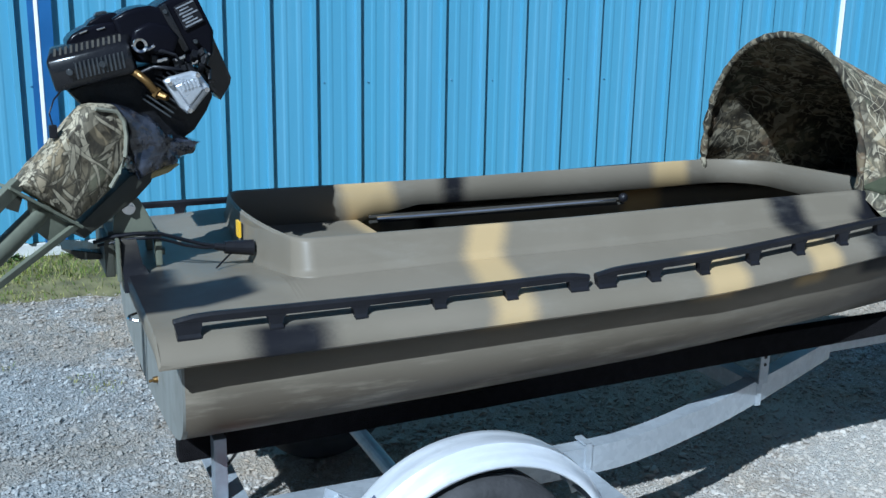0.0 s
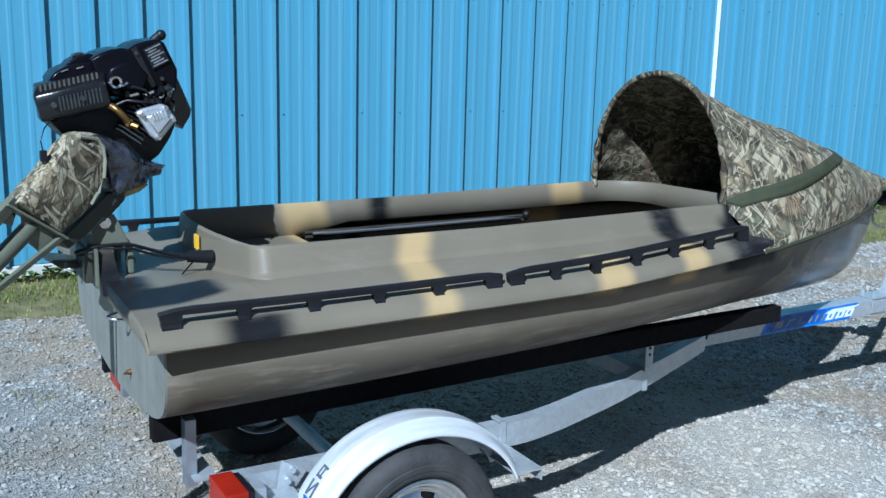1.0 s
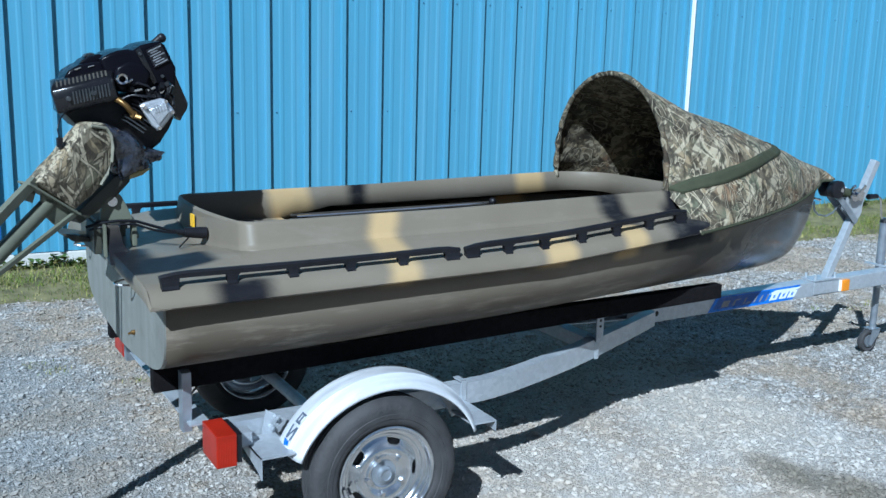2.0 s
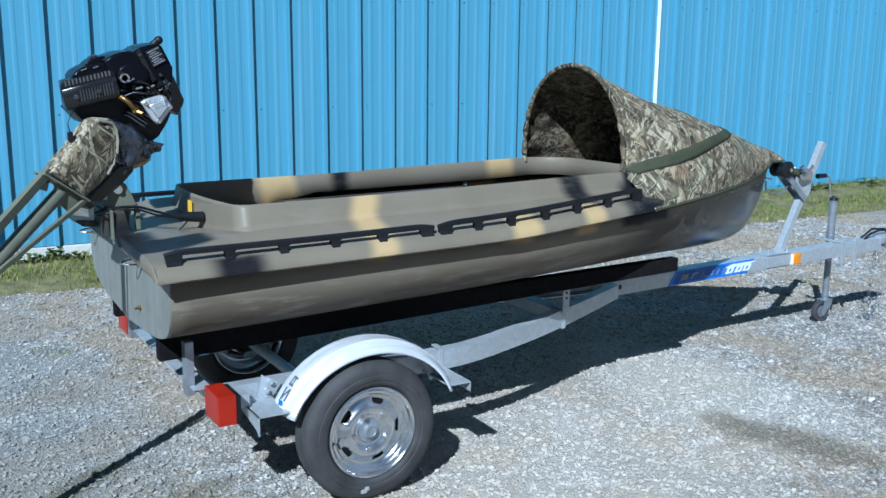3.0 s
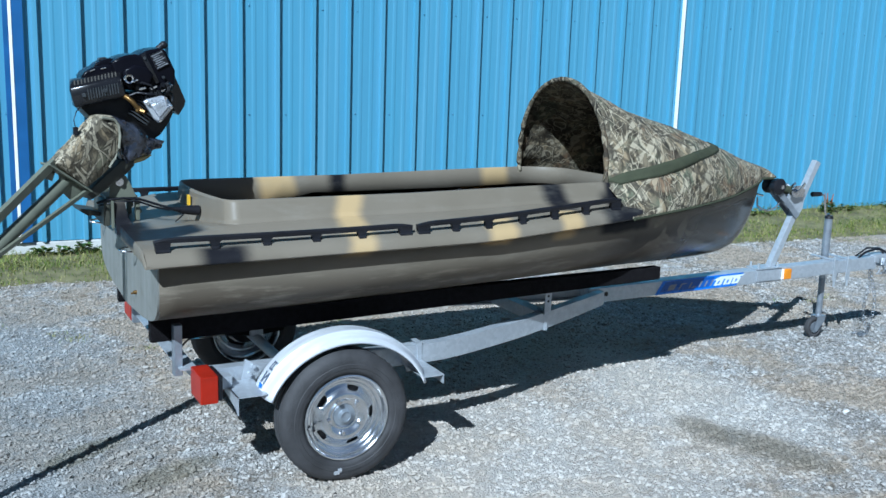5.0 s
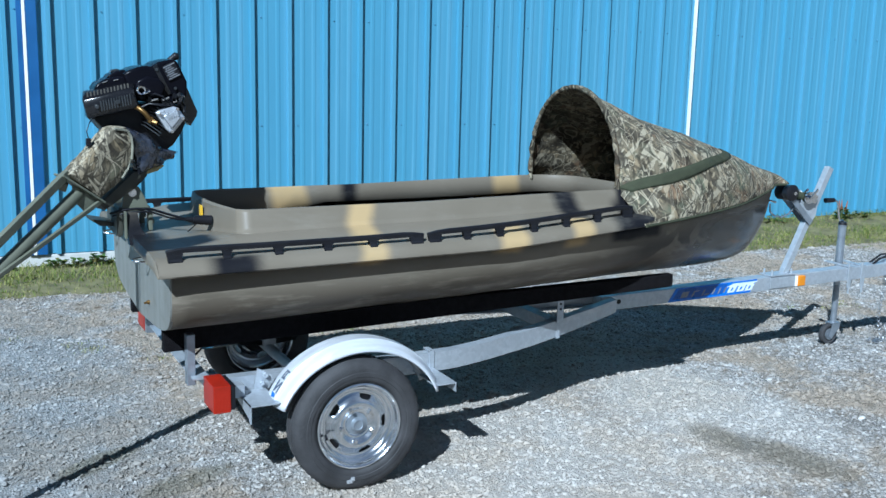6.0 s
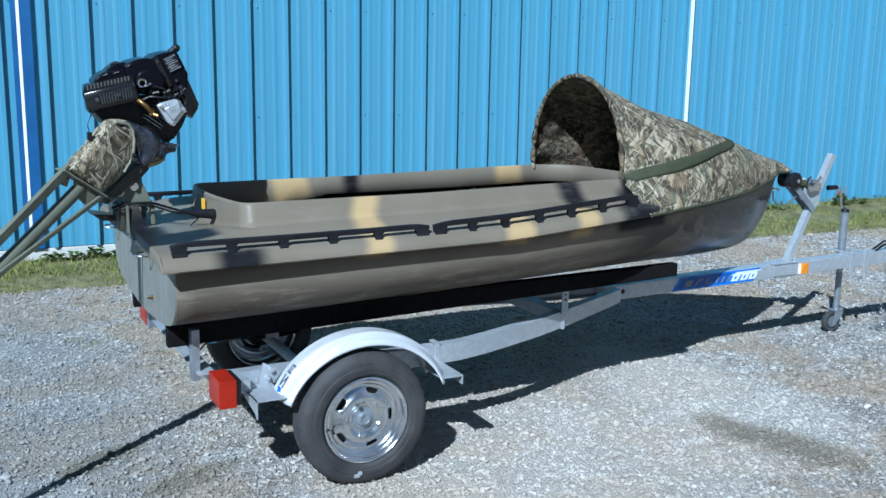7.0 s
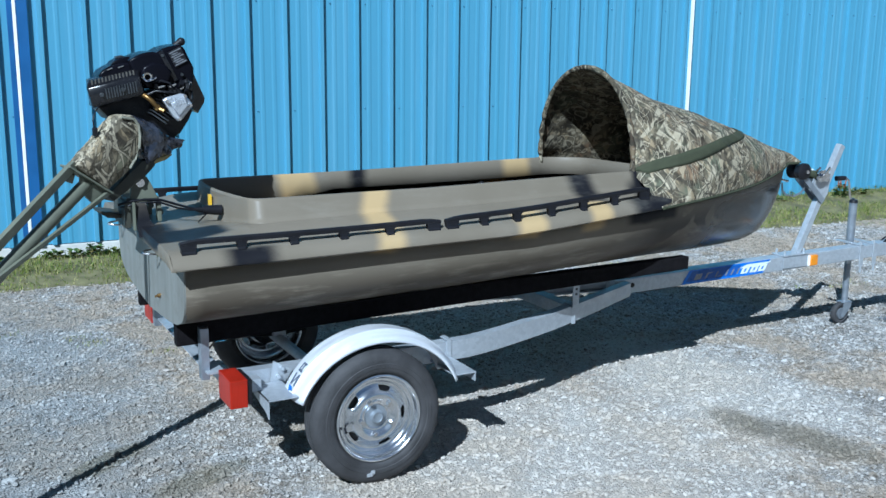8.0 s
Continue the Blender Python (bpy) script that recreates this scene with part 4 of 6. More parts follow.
def rail_top(u):
    return curve(u, [(-0.70, 0.986), (-0.4, 0.986), (0.0, 0.988), (0.3, 0.992), (0.7, 1.005), (1.0, 1.021), (1.38, 1.039)])


def build_deck_rail(side, u0, u1, feet):
    """Moulded strap rail: a deep top bar on short feet, with closed end blocks."""
    def strip(name, parent, lo, hi, d, ua, ub, n=24, label=""):
        bm = bmesh.new()
        rings = []
        for i in range(n + 1):
            u = ua + (ub - ua) * i / n
            v = side * (beam(u) - 0.054)
            a, b = lo(u, v), hi(u, v)
            e = min(i, n - i)
            cut = 0.010 if e == 0 else 0.0025 if e == 1 and name == "deck_rail" else 0
            cut *= 1 if name == "deck_rail" else 0
            rings.append([(u, v - d + 0.001, a), (u, v + d - 0.001, a), (u, v + d, b - 0.006 - cut), (u, v + d - 0.005, b - cut), (u, v - d + 0.005, b - cut), (u, v - d, b - 0.006 - cut)])
        loft(bm, rings, closed=True, cap=True)
        bmesh.ops.recalc_face_normals(bm, faces=bm.faces)
        return part(name, bm, M_BLACK, parent, label, smooth=True)

    r = strip("deck_rail", boat, lambda u, v: rail_top(u) - 0.020, lambda u, v: rail_top(u), 0.009, u0, u1, label="black moulded strap rail")
    for j, u in enumerate(feet):
        end = j in (0, len(feet) - 1)
        wt, wb = (0.028, 0.024) if end else (0.024, 0.0135)
        v = side * (beam(u) - 0.054)
        t, lo = rail_top(u) - 0.019, deck_z(u, v) - 0.006
        f = bmesh.new()
        loft(f, [[(u - w, v - d, z), (u + w, v - d, z), (u + w, v + d, z), (u - w, v + d, z)] for w, d, z in ((wt, 0.0088, t), (wb + 0.004, 0.0088, t - 0.006), (wb, 0.0105, lo + 0.012), (wb + 0.001, 0.0150, lo + 0.005), (wb + 0.001, 0.0155, lo))], closed=True, cap=True)
        bmesh.ops.recalc_face_normals(f, faces=f.faces)
        part("rail_foot", f, M_BLACK, r)
    return r


for sd in (-1, 1):
    build_deck_rail(sd, -0.69, 0.305, [-0.66, -0.475, -0.285, -0.095, 0.09, 0.275])
    build_deck_rail(sd, 0.325, 1.385, [0.355, 0.50, 0.655, 0.825, 0.995, 1.17, 1.352])

# fitting with the control cables on the coaming's stern face
b = bmesh.new()
cyl(b, (-0.405, -0.115, 0.992), (-0.478, -0.112, 0.998), 0.021, 0.017, 18)
cyl(b, (-0.478, -0.112, 0.998), (-0.505, -0.112, 1.003), 0.012, 0.009, 14)
part("cable_gland", b, M_BLACK, boat, "black rubber cable boot")
part("warning_tag", boxm(-0.415, -0.408, 0.010, 0.042, 0.990, 1.034), M_YEL, boat, "yellow warning tag")

# ---------------------------------------------------------------- blind over the bow
tent = thing("boat_blind", BOAT, "reed camouflage fabric blind stretched from a hoop over the bow", "boat blind")
NOSE = 2.83


def tent_pt(k, s, lift=0.0):
    """k from 0 at the hoop to 1 at the nose; s from -1 (near gunwale) over the ridge to 1 (far gunwale)."""
    a = abs(s)
    j = max((a - 0.68) / 0.32, 0)
    start = 1.405 + 0.025 * j ** 1.2
    u = start + (NOSE - start) * k
    top = curve(u, [(1.40, 1.535), (1.47, 1.50), (1.55, 1.465), (1.7, 1.40), (2.11, 1.28), (2.38, 1.19), (2.6, 1.115), (2.77, 1.065), (NOSE, 1.03)])
    B = max(beam(min(u, 2.735)) + 0.010, 0.035)
    lo = lip(min(u, 2.74)) + 0.004
    side = 1.09
    if a < 0.68:
        t = a / 0.68 * math.pi / 2
        hv, hz = 0.378 * math.sin(t) ** 1.0, side + (max(top, side) - side) * math.cos(t) ** 0.86
    else:
        hv, hz = 0.378 + (B - 0.378) * j ** 1.3, side + (lo - side) * j
    tv, tz = B * math.sin(a * math.pi / 2) ** 0.85, lo + (top - lo) * math.cos(a * math.pi / 2) ** 0.95
    q = min(max((u - 1.41) / 1.0, 0), 1) ** 0.55
    v, z = hv + (tv - hv) * q, hz + (tz - hz) * q
    # slack cloth: shallow folds that die out at hoop, gunwale and nose
    w = math.sin(math.pi * min(k * 1.1, 1)) * math.sin(math.pi * min(a, 1)) ** 0.5
    f = 0.011 * w * noise.noise(Vector((u * 5, s * 4, 2.0))) + 0.007 * w * noise.noise(Vector((u * 14 + s * 9, s * 5, 6.0)))
    n = Vector((0.25, v / B if B > 0.05 else 0.5, 0.8)).normalized()
    p = Vector((u, v, z)) + n * (f + lift)
    return Vector((p.x, math.copysign(p.y, s), p.z))


def build_tent():
    bm = bmesh.new()
    loft(bm, [[tent_pt(i / 60, -1 + j / 36) for j in range(73)] for i in range(61)])
    # closed nose
    bmesh.ops.recalc_face_normals(bm, faces=bm.faces)
    solid(part("canopy", bm, M_CAMO, tent, smooth=True), 0.003)
    # sleeve round the hoop, gathered at the near leg
    bm = bmesh.new()
    pts = [tent_pt(0, -0.68 + 1.36 * j / 48) for j in range(49)]
    pts = [Vector((1.408, -0.380, 1.03 + 0.0145 * j)) for j in range(4)] + pts + [Vector((1.408, 0.380, 1.0735 - 0.0145 * j)) for j in range(4)]
    rings = []
    for i, p in enumerate(pts):
        d = (pts[min(i + 1, 56)] - pts[max(i - 1, 0)]).normalized()
        s = Vector((1, 0, 0))
        w = s.cross(d).normalized()
        edge = min(i, 56 - i)
        r = 0.0125 + 0.003 * noise.noise(p * 30) + (0.004 * math.sin(i * 2.1) if edge < 12 else 0)
        rings.append([p + (s * math.cos(a) + w * math.sin(a)) * r for a in [2 * math.pi * q / 10 for q in range(10)]])
    loft(bm, rings, closed=True, cap=True)
    part("hoop_sleeve", bm, M_SLEEVE, tent, "gathered camouflage hoop sleeve", smooth=True)
    # added inner layer, its print darkened to put the interior's shade into the colour
    bm = bmesh.new()
    loft(bm, [[tent_pt(0.004 + 0.97 * i / 40, -0.98 + 1.96 * j / 48, -0.006) for j in range(49)] for i in range(41)])
    bmesh.ops.recalc_face_normals(bm, faces=bm.faces)
    part("lining", bm, M_CAMO_DIMMED, tent, "darkened camouflage layer added inside the blind", smooth=True)
    for sg in (-1, 1):
        # webbing band from the hoop's foot up to the ridge
        bm = bmesh.new()
        rows = []
        for i in range(41):
            k = 0.012 + 0.64 * i / 40
            s = curve(k, [(0.0, 0.722), (0.075, 0.71), (0.155, 0.70), (0.235, 0.67), (0.325, 0.62), (0.445, 0.52), (0.56, 0.38), (0.66, 0.02)])
            rows.append([tent_pt(k + e * 0.016, sg * max(s + e * 0.035, 0.0), 0.0035) for e in (-1, -0.33, 0.33, 1)])
        loft(bm, rows)
        solid(part("strap", bm, M_STRAP, tent, "olive webbing strap", smooth=True), 0.002, 0)
    # hem along the gunwale
    for sg in (-1, 1):
        bm = bmesh.new()
        tube(bm, [tent_pt(0.985 * i / 40, sg * 0.998) for i in range(41)], 0.007, 6)
        part("hem", bm, M_STRAP, tent)


build_tent()

# ---------------------------------------------------------------- trailer
trailer = thing("boat_trailer", BOAT, "galvanised steel single-axle boat trailer with white fenders parked on gravel", "trailer")


def tilt(u, z, deg, v=0.0):
    """A frame in the fore-and-aft plane: local x along the bearing deg above forward, local y across, local z up from it."""
    return Matrix.Translation((u, v, z)) @ Matrix.Rotation(-radians(deg), 4, "Y")


def bar(bm, a, b, w, h, bevel=0.004):
    """A straight rectangular bar from a to b."""
    a, b = Vector(a), Vector(b)
    d = b - a
    q = d.to_track_quat("X", "Z").to_matrix().to_4x4()
    return box(bm, 0, d.length, -w / 2, w / 2, -h / 2, h / 2, Matrix.Translation(a) @ q, bevel)


def lathe(bm, profile, seg, skip=None, wob=None):
    """Turn a (radius, y) profile about the y axis. skip(i, k): faces to leave open; wob(i, k): change of radius."""
    rows = []
    for i, (r, y) in enumerate(profile):
        rows.append([bm.verts.new(((r + (wob(i, k) if wob else 0)) * math.cos(2 * math.pi * k / seg), y, (r + (wob(i, k) if wob else 0)) * math.sin(2 * math.pi * k / seg))) for k in range(seg)])
    for i in range(len(profile) - 1):
        for k in range(seg):
            if skip and skip(i, k):
                continue
            j = (k + 1) % seg
            bm.faces.new((rows[i][k], rows[i + 1][k], rows[i + 1][j], rows[i][j]))
    return bm


def build_wheel(side):
    """Disc wheel with five slots; its outer face looks towards side."""
    rim_p = [(0.168, -0.046), (0.172, -0.053), (0.171, -0.059), (0.166, -0.061), (0.161, -0.058), (0.158, -0.050), (0.155, -0.040), (0.149, -0.034), (0.142, -0.032), (0.138, -0.026), (0.132, -0.021), (0.126, -0.021), (0.122, -0.023), (0.108, -0.030), (0.104, -0.032), (0.098, -0.038), (0.090, -0.043), (0.080, -0.044), (0.070, -0.040), (0.062, -0.031), (0.052, -0.028), (0.044, -0.029)]
    bm = bmesh.new()
    lathe(bm, rim_p, 120, skip=lambda i, k: i == 12 and (k + 4) % 24 < 8 or i == 13 and (k + 3) % 24 < 6)
    lathe(bm, [(0.168, -0.046), (0.152, -0.03), (0.150, 0.03), (0.168, 0.055), (0.172, 0.06)], 60)
    bmesh.ops.transform(bm, matrix=Matrix.Diagonal((1, -side, 1, 1)), verts=bm.verts)
    bmesh.ops.recalc_face_normals(bm, faces=bm.faces)
    w = part("wheel", bm, M_RIM, trailer, "silver slotted steel wheel", smooth=True)
    solid(w, 0.003)
    tp = [(0.170, -0.046), (0.177, -0.057), (0.181, -0.062), (0.192, -0.0655), (0.198, -0.0655), (0.200, -0.068), (0.215, -0.0685), (0.217, -0.066), (0.228, -0.0655), (0.241, -0.062), (0.250, -0.057), (0.257, -0.050), (0.2605, -0.043), (0.262, -0.034), (0.262, -0.024), (0.256, -0.022), (0.256, -0.018), (0.2625, -0.016), (0.2625, -0.003), (0.256, -0.001), (0.256, 0.003), (0.2625, 0.005), (0.2625, 0.016), (0.256, 0.018), (0.256, 0.022), (0.262, 0.024), (0.2605, 0.043), (0.25, 0.057), (0.225, 0.066), (0.19, 0.066), (0.171, 0.05)]
    bm = bmesh.new()
    lathe(bm, tp, 120, wob=lambda i, k: (0.0028 if (k % 2) else 0.0) * (1 if i in (10, 11, 12, 13) else 0) - (0.0026 if i in (10, 11, 12) else 0))
    bmesh.ops.transform(bm, matrix=Matrix.Diagonal((1, -side, 1, 1)), verts=bm.verts)
    bmesh.ops.recalc_face_normals(bm, faces=bm.faces)
    part("tyre", bm, M_TYRE, w, "black ribbed trailer tyre", smooth=True)
    bm = bmesh.new()
    s = side
    lathe(bm, [(0.045, 0.02 * s), (0.044, 0.029 * s), (0.027, 0.032 * s), (0.025, 0.044 * s), (0.019, 0.047 * s), (0.017, 0.043 * s), (0.0001, 0.042 * s)], 24)
    bmesh.ops.recalc_face_normals(bm, faces=bm.faces)
    part("hub_cap", bm, M_GALVD, w, "galvanised hub cap", smooth=True)
    for k in range(5):
        a = radians(44 + 72 * k)
        bm = bmesh.new()
        cyl(bm, (0.066 * math.cos(a), 0.033 * s, 0.066 * math.sin(a)), (0.066 * math.cos(a), 0.052 * s, 0.066 * math.sin(a)), 0.010, 0.008, 6)
        part("lug_nut", bm, M_CHROME, w)
    bm = bmesh.new()
    cyl(bm, (-0.128, 0.03 * s, -0.028), (-0.136, 0.064 * s, -0.030), 0.0055, 0.005, 8)
    part("valve", bm, M_BLACK, w)
    bm = bmesh.new()
    lathe(bm, [(0.075, 0.012 * s), (0.075, -0.03 * s), (0.05, -0.055 * s), (0.0001, -0.055 * s)], 32)
    # near wheel only: dark disc added behind the slots for the shade inside
    if s < 0:
        lathe(bm, [(0.130, 0.013 * s), (0.075, 0.017 * s), (0.0001, 0.017 * s)], 40)
    else:
        lathe(bm, [(0.075, 0.012 * s), (0.0001, 0.013 * s)], 32)
    part("hub", bm, M_ENGINE, w)
    if side < 0:
        bm = bmesh.new()
        box(bm, -0.055, -0.032, -0.071, -0.062, -0.222, -0.207, bevel=0.003)
        box(bm, -0.040, -0.024, -0.073, -0.064, -0.215, -0.198, bevel=0.003)
        part("balance_weight", bm, M_SILVER, w)
    w.location = (0.004, side * 0.655, 0.262)
    return w


for sd in (-1, 1):
    build_wheel(sd)


def build_fender(s):
    bm = bmesh.new()
    rings = []
    sec = [(0.536, 0.330, 0.291), (0.540, 0.352, 0.313), (0.552, 0.361, 0.322), (0.580, 0.365, 0.326), (0.606, 0.364, 0.325), (0.612, 0.367, 0.328), (0.640, 0.365, 0.326), (0.646, 0.359, 0.319), (0.672, 0.352, 0.311), (0.690, 0.344, 0.302), (0.697, 0.336, 0.293), (0.697, 0.330, 0.286)]
    for k in range(37):
        a = radians(161 - 143 * k / 36)
        rings.append([(0.025 + ra * math.cos(a), s * v, 0.262 + rb * math.sin(a)) for v, ra, rb in sec])
    loft(bm, rings)
    bmesh.ops.recalc_face_normals(bm, faces=bm.faces)
    f = part("fender", bm, M_FEND, trailer, "white steel fender", smooth=True)
    solid(f, 0.004)
    # brackets fore and aft
    bm = bmesh.new()
    box(bm, 0.335, 0.432, s * 0.585 - 0.105, s * 0.585 + 0.105, 0.372, 0.377)
    box(bm, 0.428, 0.432, s * 0.585 - 0.105, s * 0.585 + 0.105, 0.338, 0.372)
    part("fender_bracket", bm, M_GALV, trailer)
    bm = bmesh.new()
    box(bm, -0.415, -0.300, s * 0.585 - 0.095, s * 0.585 + 0.095, 0.383, 0.388)
    plate(bm, [(0.49, 0.388), (0.68, 0.388), (0.68, 0.318), (0.655, 0.335), (0.49, 0.365)], 0.005, Matrix(((0, 0, -1, -0.410), (s, 0, 0, 0), (0, 1, 0, 0), (0, 0, 0, 1))))
    plate(bm, [(-0.345, 0.385), (-0.285, 0.385), (-0.255, 0.425), (-0.33, 0.47)], 0.005, Matrix(((1, 0, 0, 0), (0, 0, s, s * 0.485), (0, 1, 0, 0), (0, 0, 0, 1))))
    for uu, zz in ((-0.315, 0.41), (-0.30, 0.44)):
        cyl(bm, (uu, s * 0.488, zz), (uu, s * 0.505, zz), 0.009, seg=6)
    bmesh.ops.recalc_face_normals(bm, faces=bm.faces)
    part("fender_bracket", bm, M_GALV, trailer)
    if s < 0:
        # maker's sticker, as plain shapes
        def on(a, v):
            for (v0, a0, b0), (v1, a1, b1) in zip(sec, sec[1:]):
                if v0 <= v <= v1:
                    q = (v - v0) / max(v1 - v0, 1e-6)
                    return Vector((0.025 + (a0 + (a1 - a0) * q + 0.003) * math.cos(radians(a)), -v, 0.262 + (b0 + (b1 - b0) * q + 0.003) * math.sin(radians(a))))
        marks = [(M_GREYD, ((153, 0.594), (145, 0.594), (145, 0.601), (153, 0.601))), (M_GREYD, ((153, 0.628), (145, 0.628), (145, 0.635), (153, 0.635))), (M_GREYD, ((151, 0.601), (153, 0.601), (147, 0.628), (145, 0.628))),
                 (M_BLUE, ((157, 0.604), (153.6, 0.592), (153.6, 0.626), (156, 0.632))), (M_GREYD, ((143.4, 0.597), (137, 0.597), (137, 0.601), (143.4, 0.601))), (M_GREYD, ((143.4, 0.618), (137, 0.618), (137, 0.622), (143.4, 0.622))),
                 (M_GREYD, ((143.4, 0.601), (142, 0.601), (142, 0.630), (143.4, 0.630))), (M_GREYD, ((138.2, 0.601), (137, 0.601), (137, 0.630), (138.2, 0.630)))]
        for nm, mt, quad in [("sticker_mark", mt, quad) for mt, quad in marks]:
            bm = bmesh.new()
            bm.faces.new([bm.verts.new(on(a, v)) for a, v in quad])
            o = part(nm, bm, mt, f)
            solid(o, 0.0015, 0)


for sd in (-1, 1):
    build_fender(sd)


def tongue_z(u):
    return 0.449 + (u - 2.09) * 0.0135


bm = bmesh.new()
bar(bm, (1.60, 0, tongue_z(1.6)), (3.72, 0, tongue_z(3.72)), 0.076, 0.076, 0.006)
tongue = part("tongue", bm, M_GALV, trailer, "square galvanised tongue tube")
# hole's dark inside painted as a flat black disc on the near face
bm = bmesh.new()
cyl(bm, (1.71, -0.0385, 0.447), (1.71, -0.0395, 0.447), 0.013, seg=14)
part("hole", bm, M_BLACK, tongue)


def rail_path(n=40):
    pts = [(-0.50, 0.45, 0.400), (0.30, 0.45, 0.400), (0.50, 0.445, 0.400), (0.65, 0.418, 0.402), (0.8, 0.375, 0.405), (1.0, 0.31, 0.409), (1.18, 0.243, 0.415), (1.4, 0.160, 0.425), (1.66, 0.062, 0.441)]
    out = []
    for i in range(n + 1):
        u = pts[0][0] + (pts[-1][0] - pts[0][0]) * i / n
        out.append((u, curve(u, [(p[0], p[1]) for p in pts]), curve(u, [(p[0], p[2]) for p in pts])))
    return out


for s in (-1, 1):
    bm = bmesh.new()
    # an inward-opening channel: web outside, two flanges
    prof = [(0.026, -0.040), (0.026, 0.040), (-0.024, 0.040), (-0.024, 0.035), (0.020, 0.035), (0.020, -0.035), (-0.024, -0.035), (-0.024, -0.040)]
    loft(bm, [[(u, s * (v + a), z + b * (1 - 0.16 * min(max((u - 1.2) / 0.46, 0), 1))) for a, b in prof] for u, v, z in rail_path()], closed=True, cap=True)
    bmesh.ops.recalc_face_normals(bm, faces=bm.faces)
    part("side_rail", bm, M_GALV, trailer, "bent galvanised side rail", smooth=True)
    # clamp straps on the rail
    for uc in (0.425, 1.19):
        vv = curve(uc, [(0.3, 0.45), (0.5, 0.445), (1.0, 0.31), (1.18, 0.243), (1.4, 0.160)])
        b = boxm(uc - 0.011, uc + 0.011, s * (vv + 0.028) - 0.003, s * (vv + 0.028) + 0.003, 0.355 if uc < 1 else 0.368, 0.452 if uc < 1 else 0.462, bevel=0.002)
        box(b, uc - 0.011, uc + 0.011, min(s * (vv - 0.03), s * (vv + 0.03)), max(s * (vv - 0.03), s * (vv + 0.03)), 0.446 if uc < 1 else 0.458, 0.452 if uc < 1 else 0.464)
        part("clamp", b, M_GALV, trailer)
    b = boxm(-0.655, 1.79, s * 0.33 - 0.024, s * 0.33 + 0.024, 0.5, 0.628, bevel=0.008)
    bk = part("bunk", b, M_CARPET, trailer, "black carpeted bunk board")
    # let the front of the board rise with the hull
    for vtx in bk.data.vertices:
        k = (0.628 - vtx.co.z) / 0.128
        vtx.co.z = (0.634 + 0.009 * vtx.co.x) * (1 - k) + (0.545 + 0.024 * vtx.co.x) * k
    b = boxm(-0.583, -0.552, s * 0.40 - 0.022, s * 0.40 + 0.022, 0.41, 0.608, bevel=0.003)
    part("bunk_support", b, M_GALVD, trailer)
    b = boxm(1.17, 1.205, s * 0.285 - 0.003, s * 0.285 + 0.003, 0.45, 0.566, bevel=0.002)
    box(b, 1.17, 1.205, min(s * 0.24, s * 0.285), max(s * 0.24, s * 0.285), 0.45, 0.456)
    bs = part("bunk_support", b, M_GALV, trailer)
    # black discs on the plate stand for the shaded bolt holes
    b = bmesh.new()
    for zz in (0.515, 0.54):
        cyl(b, (1.1875, s * 0.287, zz), (1.1875, s * 0.2895, zz), 0.006, seg=10)
    part("bolt_hole", b, M_BLACK, bs)
    # tail light with its housing
    du, dv = (0.010, 0.0) if s < 0 else (-0.032, 0.0)        # the far light is shifted aft and shortened to fit the camera's view
    b = boxm(-0.545 + du, -0.480 + du, min(s * 0.47, s * 0.622) + dv, max(s * 0.47, s * 0.622) + dv, (0.355 if s < 0 else 0.398), (0.460 if s < 0 else 0.486), bevel=0.005)
    tl = part("tail_light", b, M_RED, trailer, "red rectangular tail light")
    part("light_housing", boxm(-0.479 + du, -0.462 + du, min(s * 0.475, s * 0.617) + dv, max(s * 0.475, s * 0.617) + dv, (0.362 if s < 0 else 0.402), (0.455 if s < 0 else 0.482), bevel=0.003), M_BLACK, tl)
    b = boxm(-0.461 + du, -0.40, min(s * 0.50, s * 0.56), max(s * 0.50, s * 0.56), 0.385, 0.432, bevel=0.003)
    part("light_bracket", b, M_GALV, tl)
    for zz in ((0.372, 0.443) if s < 0 else (0.412, 0.472)):
        b = bmesh.new()
        cyl(b, (-0.5455 + du, s * 0.49 + dv, zz), (-0.5475 + du, s * 0.49 + dv, zz), 0.004, seg=8)
        part("lens_screw", b, M_CHROME, tl)
bm = bmesh.new()
box(bm, -0.57, -0.505, -0.46, 0.46, 0.441, 0.447)
box(bm, -0.511, -0.505, -0.46, 0.46, 0.385, 0.441)
part("rear_crossbar", bm, M_GALV, trailer)
bm = bmesh.new()
box(bm, 1.15, 1.21, -0.23, 0.23, 0.452, 0.458)
box(bm, 1.15, 1.156, -0.23, 0.23, 0.40, 0.452)
part("front_crossbar", bm, M_GALV, trailer)
bm = bmesh.new()
cyl(bm, (0, -0.64, 0.262), (0, 0.64, 0.262), 0.024, seg=14)
box(bm, -0.03, 0.03, -0.48, -0.42, 0.28, 0.36)
box(bm, -0.03, 0.03, 0.42, 0.48, 0.28, 0.36)
part("axle", bm, M_GALV, trailer)
for s in (-1, 1):
    bm = bmesh.new()
    for q in range(3):
        tube(bm, [(-0.28 + 0.06 * q, s * 0.45, 0.345 - 0.004 * q), (-0.14, s * 0.45, 0.305 - 0.008 * q), (0, s * 0.45, 0.292 - 0.008 * q), (0.14, s * 0.45, 0.305 - 0.008 * q), (0.28 - 0.06 * q, s * 0.45, 0.345 - 0.004 * q)], 0.005, 6)
    part("leaf_spring", bm, M_ENGINE, trailer)
# wiring under the rear end
b = bmesh.new()
